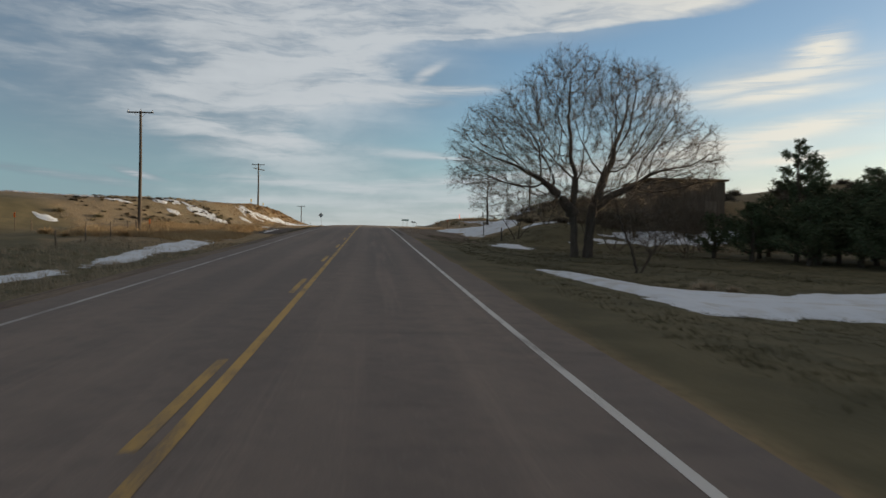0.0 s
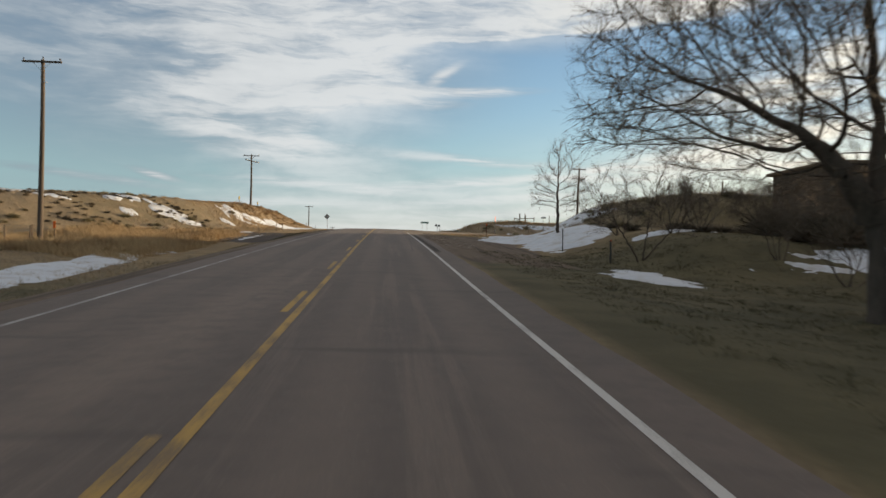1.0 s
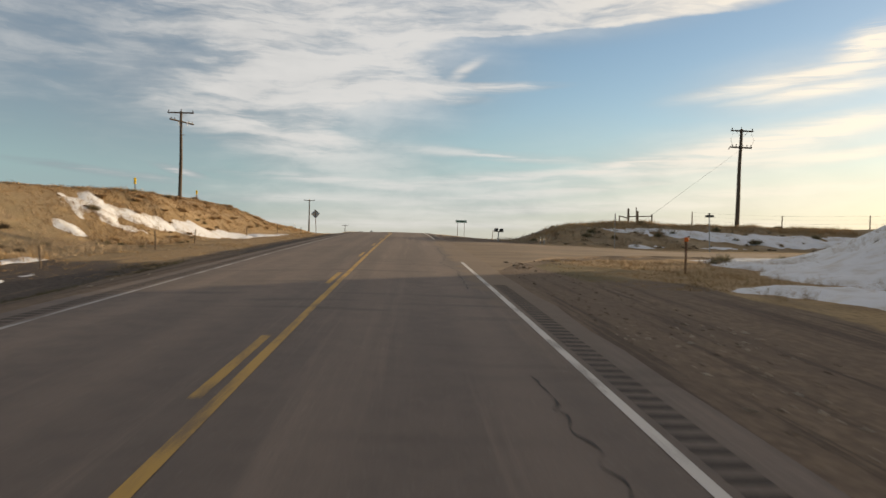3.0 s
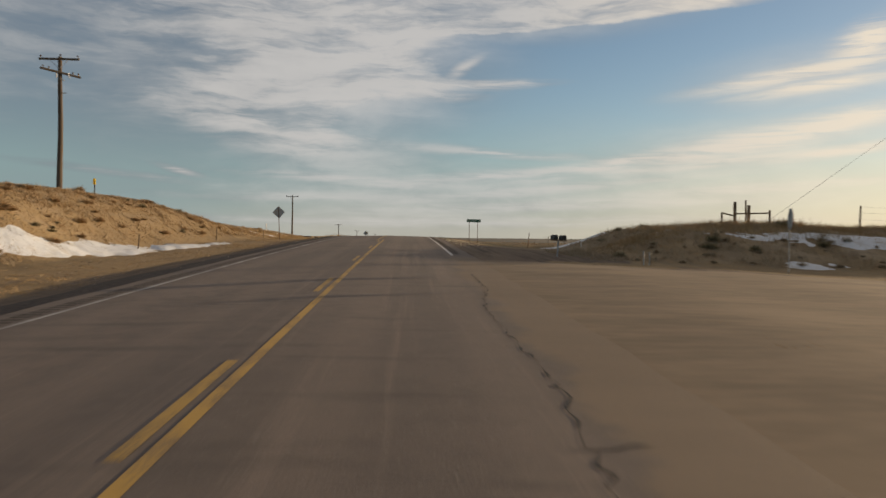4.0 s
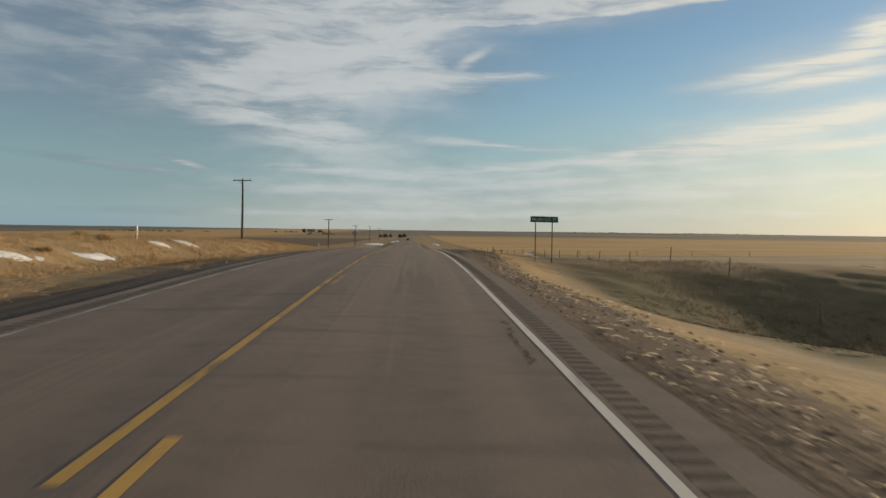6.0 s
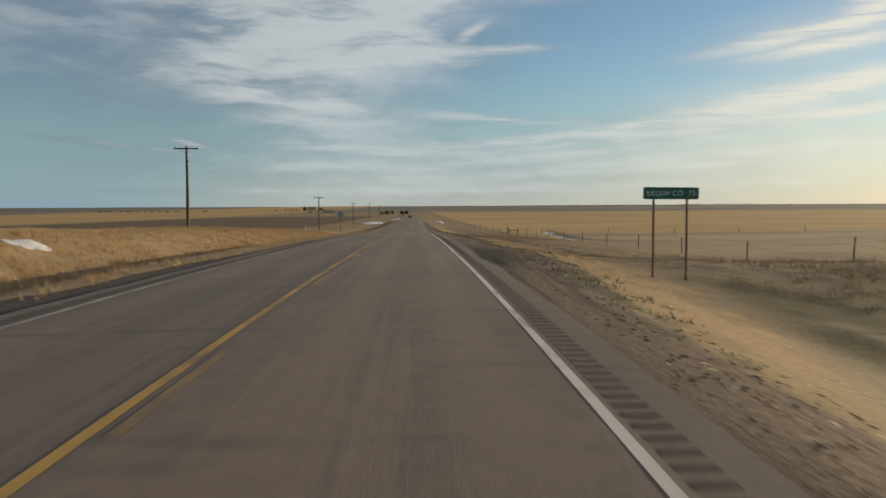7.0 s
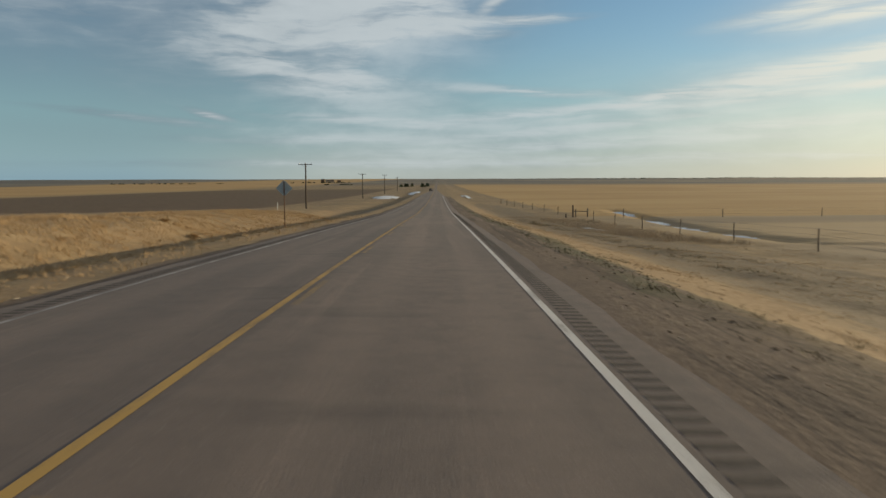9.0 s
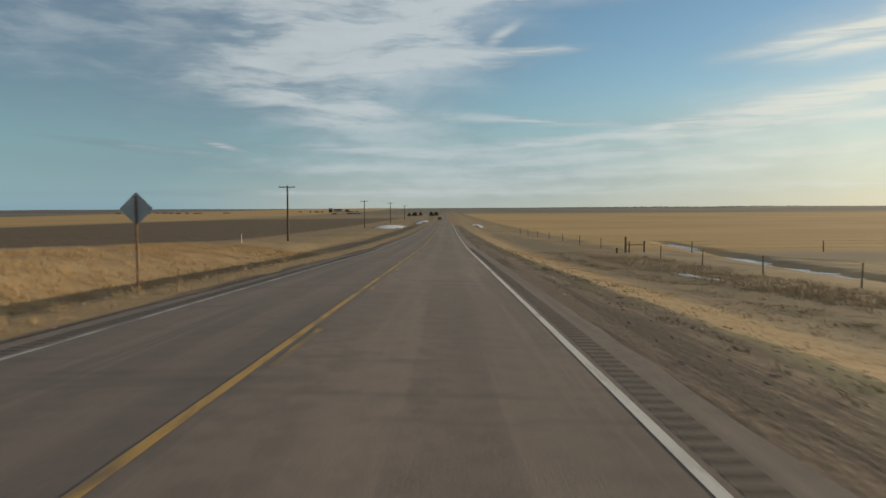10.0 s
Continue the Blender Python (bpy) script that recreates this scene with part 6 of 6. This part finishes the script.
def scrub(seed, spots, label, mat, joined=False):
    """Low clumps of scrub, each one a thing."""
    rng = np.random.RandomState(seed)
    protos = []
    for k in range(4):
        n = 420
        ph, th = rng.uniform(0, 6.283, n), np.arccos(rng.uniform(0.05, 1, n))
        d = np.stack([np.sin(th) * np.cos(ph), np.sin(th) * np.sin(ph), np.cos(th) * 0.85], -1)
        r0, r1 = rng.uniform(0.05, 0.5, n), rng.uniform(0.65, 1.1, n)
        b, e = d * r0[:, None], d * r1[:, None] + rng.normal(0, 0.1, (n, 3))
        s = np.cross(d, rng.normal(0, 1, (n, 3))) * 0.022
        V = np.stack([b - s, b + s, e], 1).reshape(-1, 3)
        V[:, 2] = np.maximum(V[:, 2], -0.1)
        protos.append(tri_mesh("clump", V, np.arange(len(V)).reshape(-1, 3), mat))
    if joined:
        V = []
        for x, y, s in spots:
            a, co = rng.uniform(0, 6.28), np.empty(len(protos[0].vertices) * 3, np.float32)
            protos[rng.randint(4)].vertices.foreach_get("co", co)
            co = co.reshape(-1, 3) * s
            V.append(np.stack([co[:, 0] * math.cos(a) - co[:, 1] * math.sin(a) + x, co[:, 0] * math.sin(a) + co[:, 1] * math.cos(a) + y, co[:, 2] * rng.uniform(0.7, 1.0) + lz(x, y)], -1))
        V = np.concatenate(V)
        tagged(new("brush", tri_mesh("brush", V, np.arange(len(V)).reshape(-1, 3), mat)), label, "brush", kind="stuff")
        return
    for x, y, s in spots:
        ob = new("shrub", protos[rng.randint(4)])
        ob.matrix_basis = Matrix.LocRotScale((x, y, lz(x, y)), Euler((0, 0, rng.uniform(0, 6.28))), (s, s * rng.uniform(0.8, 1.2), s * rng.uniform(0.7, 1.0)))
        tagged(ob, label, "shrub", "low shrubs")


R2 = np.random.RandomState(31)
scrub(1, [(R2.uniform(-19, -13.2), R2.uniform(104, 150), R2.uniform(0.16, 0.4)) for _ in range(22)] + [(R2.uniform(-34, -17), R2.uniform(78, 114), R2.uniform(0.35, 0.8)) for _ in range(40)], "low tan sagebrush clump on the hillside", SAGE)
scrub(6, [(R2.uniform(-20, -13.6), R2.uniform(110, 158), R2.uniform(0.2, 0.45)) for _ in range(70)], "russet tufts of dead grass on the road bank", BANKGRASS, True)
scrub(2, [(R2.uniform(12.5, 24), R2.uniform(66, 101), R2.uniform(0.35, 0.8)) for _ in range(36)] + [(R2.uniform(9, 34), R2.uniform(122, 140), R2.uniform(0.3, 0.65)) for _ in range(34)], "grey-brown sagebrush clump on the slope", SAGE)
scrub(3, [(R2.uniform(-26, -13.6), R2.uniform(58, 90), R2.uniform(0.5, 1.05)) for _ in range(62)] + [(R2.uniform(-23, -13), R2.uniform(160, 260), R2.uniform(0.3, 0.6)) for _ in range(14)], "bushy clump of golden dry grass", GRASS)
PATCHES = [(R2.uniform(-34, -18), R2.uniform(84, 106)) for _ in range(15)]
scrub(5, [(px + R2.normal(0, 1.1), py + R2.normal(0, 1.3), R2.uniform(0.16, 0.42)) for px, py in PATCHES for _ in range(17)] + [(R2.uniform(30, 48), R2.uniform(52, 76), R2.uniform(0.8, 1.7)) for _ in range(22)], "dark leafless brush scattered over the hillside", DARK_BRUSH, True)
scrub(7, [(R2.uniform(16, 28), R2.uniform(51, 57.5), R2.uniform(0.7, 1.9)) for _ in range(46)] + [(R2.uniform(13, 17), R2.uniform(56, 66), R2.uniform(0.3, 0.7)) for _ in range(18)], "tangled brown brush before the shed", DARK_BRUSH, True)
scrub(8, [(R2.uniform(9, 30), R2.uniform(120.5, 125.5), R2.uniform(0.12, 0.3)) for _ in range(70)], "grey-brown weeds on the face of the mound", WEED, True)
blades("fringe_grass", GRASS, "pale grass fringe along the top of the mound", [(10, 36, 125.5, 131, 1.0)], 19, 36000, 0.34, 0.4, 0.009)
scrub(4, [(9.7, 21.5, 0.55), (10.4, 21.1, 0.4)], "small brown tussock poking out of the snow", WEED)


def chips(seed, n, areas, lo, hi, label, mat, flat=0.35, tilt=0.2):
    """Loose pale litter and stones as one scatter."""
    rng = np.random.RandomState(seed)
    m_v, m_f = [], []
    for k in range(n):
        x0, x1, y0, y1 = areas[rng.randint(len(areas))]
        x, y = rng.uniform(x0, x1), rng.uniform(y0, y1)
        s = rng.uniform(lo, hi)
        c = np.array([x, y, lz(x, y) + s * flat * 0.3])
        a = rng.uniform(0, 6.28)
        ax, ay = np.array([math.cos(a), math.sin(a), rng.uniform(-tilt, tilt)]), np.array([-math.sin(a), math.cos(a), rng.uniform(-tilt, tilt)])
        L, W = s * rng.uniform(0.8, 2.4), s * rng.uniform(0.4, 0.8)
        o = len(m_v)
        m_v += [tuple(c + ax * L * 0.5), tuple(c + ay * W * 0.5), tuple(c - ax * L * 0.5), tuple(c - ay * W * 0.5), tuple(c + np.array([0, 0, s * flat]) + rng.normal(0, s * 0.1, 3)), tuple(c - np.array([0, 0, s * flat]))]
        m_f += [(o, o + 1, o + 4), (o + 1, o + 2, o + 4), (o + 2, o + 3, o + 4), (o + 3, o, o + 4), (o + 1, o, o + 5), (o + 2, o + 1, o + 5), (o + 3, o + 2, o + 5), (o, o + 3, o + 5)]
    tagged(new("litter", raw("litter", m_v, m_f, mat)), label, "debris", kind="stuff")


chips(5, 260, [(2.8, 4.6, 133, 166), (2.8, 4.4, 134, 156), (-12, -8.5, 92, 160)], 0.012, 0.03, "pale broken stalks and stone chips along the dirt shoulder", STRAW, 0.12, 1.1)
chips(8, 420, [(-12.5, -8.0, 92, 160)], 0.02, 0.05, "pale straw litter on the flat below the bank", STRAW, 0.12, 0.5)
chips(6, 900, [(2.9, 5.5, 150, 290), (2.9, 5.0, 60, 80), (-9, -6.6, 60, 290), (-19, -14, 100, 150)], 0.02, 0.07, "small stones scattered on the dirt shoulder", STONE)
chips(7, 90, [(3.4, 4.0, 92, 95), (4.4, 5.6, 95, 98), (-17.5, -15, 122, 146)], 0.04, 0.12, "rubble along the broken edge of the side road", CLOD)


chips(9, 2000, [(3.2, 5.6, 172, 250), (3.0, 5.4, 190, 290), (3.2, 5.0, 158, 172), (2.9, 5.0, 60, 92), (-12, -8.4, 96, 150)], 0.02, 0.055, "dry dirt clods on the rutted shoulder", CLOD, 0.4)


def husks(seed, n, areas):
    """Curled strips of bleached stalk lying on the shoulder."""
    rng = np.random.RandomState(seed)
    V, F = [], []
    for k in range(n):
        x0, x1, y0, y1 = areas[rng.randint(len(areas))]
        x, y, a = rng.uniform(x0, x1), rng.uniform(y0, y1), rng.uniform(0, 6.283)
        L, w, bend, lift = rng.uniform(0.05, 0.22), rng.uniform(0.003, 0.010), rng.uniform(-0.9, 0.9), rng.uniform(0.0, 0.03)
        z = lz(x, y) + 0.015
        o = len(V)
        for i in range(5):
            t = i / 4
            b = a + bend * t
            x, y = x + math.cos(b) * L / 4, y + math.sin(b) * L / 4
            h, ww = z + lift * math.sin(math.pi * t), w * (1.1 - abs(2 * t - 1))
            V += [(x + math.sin(b) * ww, y - math.cos(b) * ww, h - 0.3 * ww), (x - math.sin(b) * ww, y + math.cos(b) * ww, h + 1.2 * ww)]
            if i:
                F.append((o + 2 * i - 2, o + 2 * i - 1, o + 2 * i + 1, o + 2 * i))
    tagged(new("husks", raw("husks", V, F, STRAW)), "bleached curled stalks strewn on the dirt shoulder", "debris", kind="stuff")


husks(17, 420, [(2.85, 4.2, 132, 150), (2.85, 4.5, 134, 156), (3.0, 5.0, 140, 168)])
chips(21, 700, [(2.8, 4.6, 131, 168), (2.9, 5.0, 138, 160)], 0.02, 0.06, "dark clods among the bleached stalks", CLOD, 0.4)


# ---- far things ----
def far_grove():
    rng = np.random.RandomState(8)
    for k in range(12):
        x, y = -34 + 26 * rng.uniform(0, 1), 880 + rng.uniform(0, 70)
        h = rng.uniform(1.9, 3.3)
        t = thing("grove_tree", pose(x, y, lz(x, y)), "far dark evergreen in a windbreak grove", "tree", "grove trees")
        part("trunk", Mesh().tube([(0, 0, -0.3), (0, 0, h * 0.8)], [0.2, 0.05], 6, False), BARK, t)
        n = 700
        u = rng.uniform(0.05, 1, n)
        a = rng.uniform(0, 6.283, n)
        r = 1.9 * (1 - u) ** 0.6 * rng.uniform(0.3, 1.1, n)
        c = np.stack([np.cos(a) * r, np.sin(a) * r, u * h + 0.2], -1)
        d = rng.normal(0, 0.28, (n, 3))
        s = rng.normal(0, 0.18, (n, 3))
        V = np.stack([c - s, c + s, c + d], 1).reshape(-1, 3)
        part("crown", tri_mesh("crown", V, np.arange(len(V)).reshape(-1, 3), CEDAR), CEDAR, t)


far_grove()


def far_shed(x, y, w, d, h, mat, label):
    t = thing("farm_building", pose(x, y, lz(x, y), 0, 0, 12), label, "building", "farm buildings")
    part("wall", Mesh().box((0, 0, h / 2), (w, d, h), bevel=0.02), mat, t)
    m = Mesh()
    m.v = [(-w / 2 - 0.3, -d / 2 - 0.3, h), (w / 2 + 0.3, -d / 2 - 0.3, h), (w / 2 + 0.3, d / 2 + 0.3, h), (-w / 2 - 0.3, d / 2 + 0.3, h), (-w / 2 - 0.3, 0, h + d * 0.28), (w / 2 + 0.3, 0, h + d * 0.28)]
    m.f = [(0, 1, 5, 4), (2, 3, 4, 5), (0, 4, 3), (1, 2, 5), (3, 2, 1, 0)]
    part("roof", m, SHEDROOF, t, "brown weathered roof")


for x, y, w, d, h, mat in ((-196, 1560, 14, 8, 3.5, STONE), (-212, 1580, 6, 6, 5, SHEDWOOD), (-178, 1550, 6, 6, 3, SHEDWOOD)):
    far_shed(x, y, w, d, h, mat, "far farm building with a brown roof")


def far_car():
    x, y = -3.8, 600.0
    t = thing("car", pose(x, y, float(road_z(y)) + 0.02), "far dark car on the highway with pale headlights", "car")
    def hull(prof, w):
        m = Mesh()
        k = len(prof)
        for s in (-w / 2, w / 2):
            m.v += [(s, a, b) for a, b in prof]
        m.f = [tuple(reversed(range(k))), tuple(range(k, 2 * k))] + [(i, (i + 1) % k, (i + 1) % k + k, i + k) for i in range(k)]
        return m
    part("body", hull([(-2.3, 0.35), (2.3, 0.35), (2.35, 0.8), (1.4, 0.95), (-1.2, 1.0), (-2.3, 0.9)], 1.8), BLACKP, t)
    part("cabin", hull([(-1.1, 0.98), (1.5, 0.95), (1.1, 1.48), (-0.4, 1.5)], 1.55), CERAMIC, t, "dark glass cabin")
    for sx in (-0.8, 0.8):
        for sy in (-1.45, 1.45):
            part("wheel", Mesh().tube([(sx - 0.1, sy, 0.32), (sx + 0.1, sy, 0.32)], [0.32, 0.32], 14), BLACKP, t)
        part("headlight", Mesh().tube([(sx * 0.8, -2.3, 0.7), (sx * 0.8, -2.36, 0.7)], [0.11, 0.09], 10), WHITEP, t, "pale headlight")


far_car()


def far_brush(seed, spots, label):
    rng = np.random.RandomState(seed)
    V = []
    for x0, x1, y, n, h in spots:
        cx = rng.uniform(x0, x1, n)
        cy = y + rng.normal(0, 12, n)
        z = land(cx, cy)
        for k in range(10):
            c = np.stack([cx + rng.normal(0, 1.6, n), cy, z + rng.uniform(0, h, n)], -1)
            s = np.stack([rng.uniform(0.6, 1.5, n), np.zeros(n), rng.normal(0, 0.3, n)], -1)
            V.append(np.stack([c - s, c + s, c + np.stack([rng.normal(0, 0.6, n), np.zeros(n), rng.uniform(0.5, 1.6, n)], -1)], 1).reshape(-1, 3))
    V = np.concatenate(V)
    tagged(new("far_brush", tri_mesh("far_brush", V, np.arange(len(V)).reshape(-1, 3), CEDAR)), label, "bushes", kind="stuff")


far_brush(3, [(-520, -330, 1400, 20, 0.4), (-260, -150, 1480, 12, 1.2), (-150, -80, 1200, 6, 0.5), (500, 900, 2600, 60, 3.0), (1000, 1500, 3000, 80, 3.0)], "far line of dark brush on the plain")
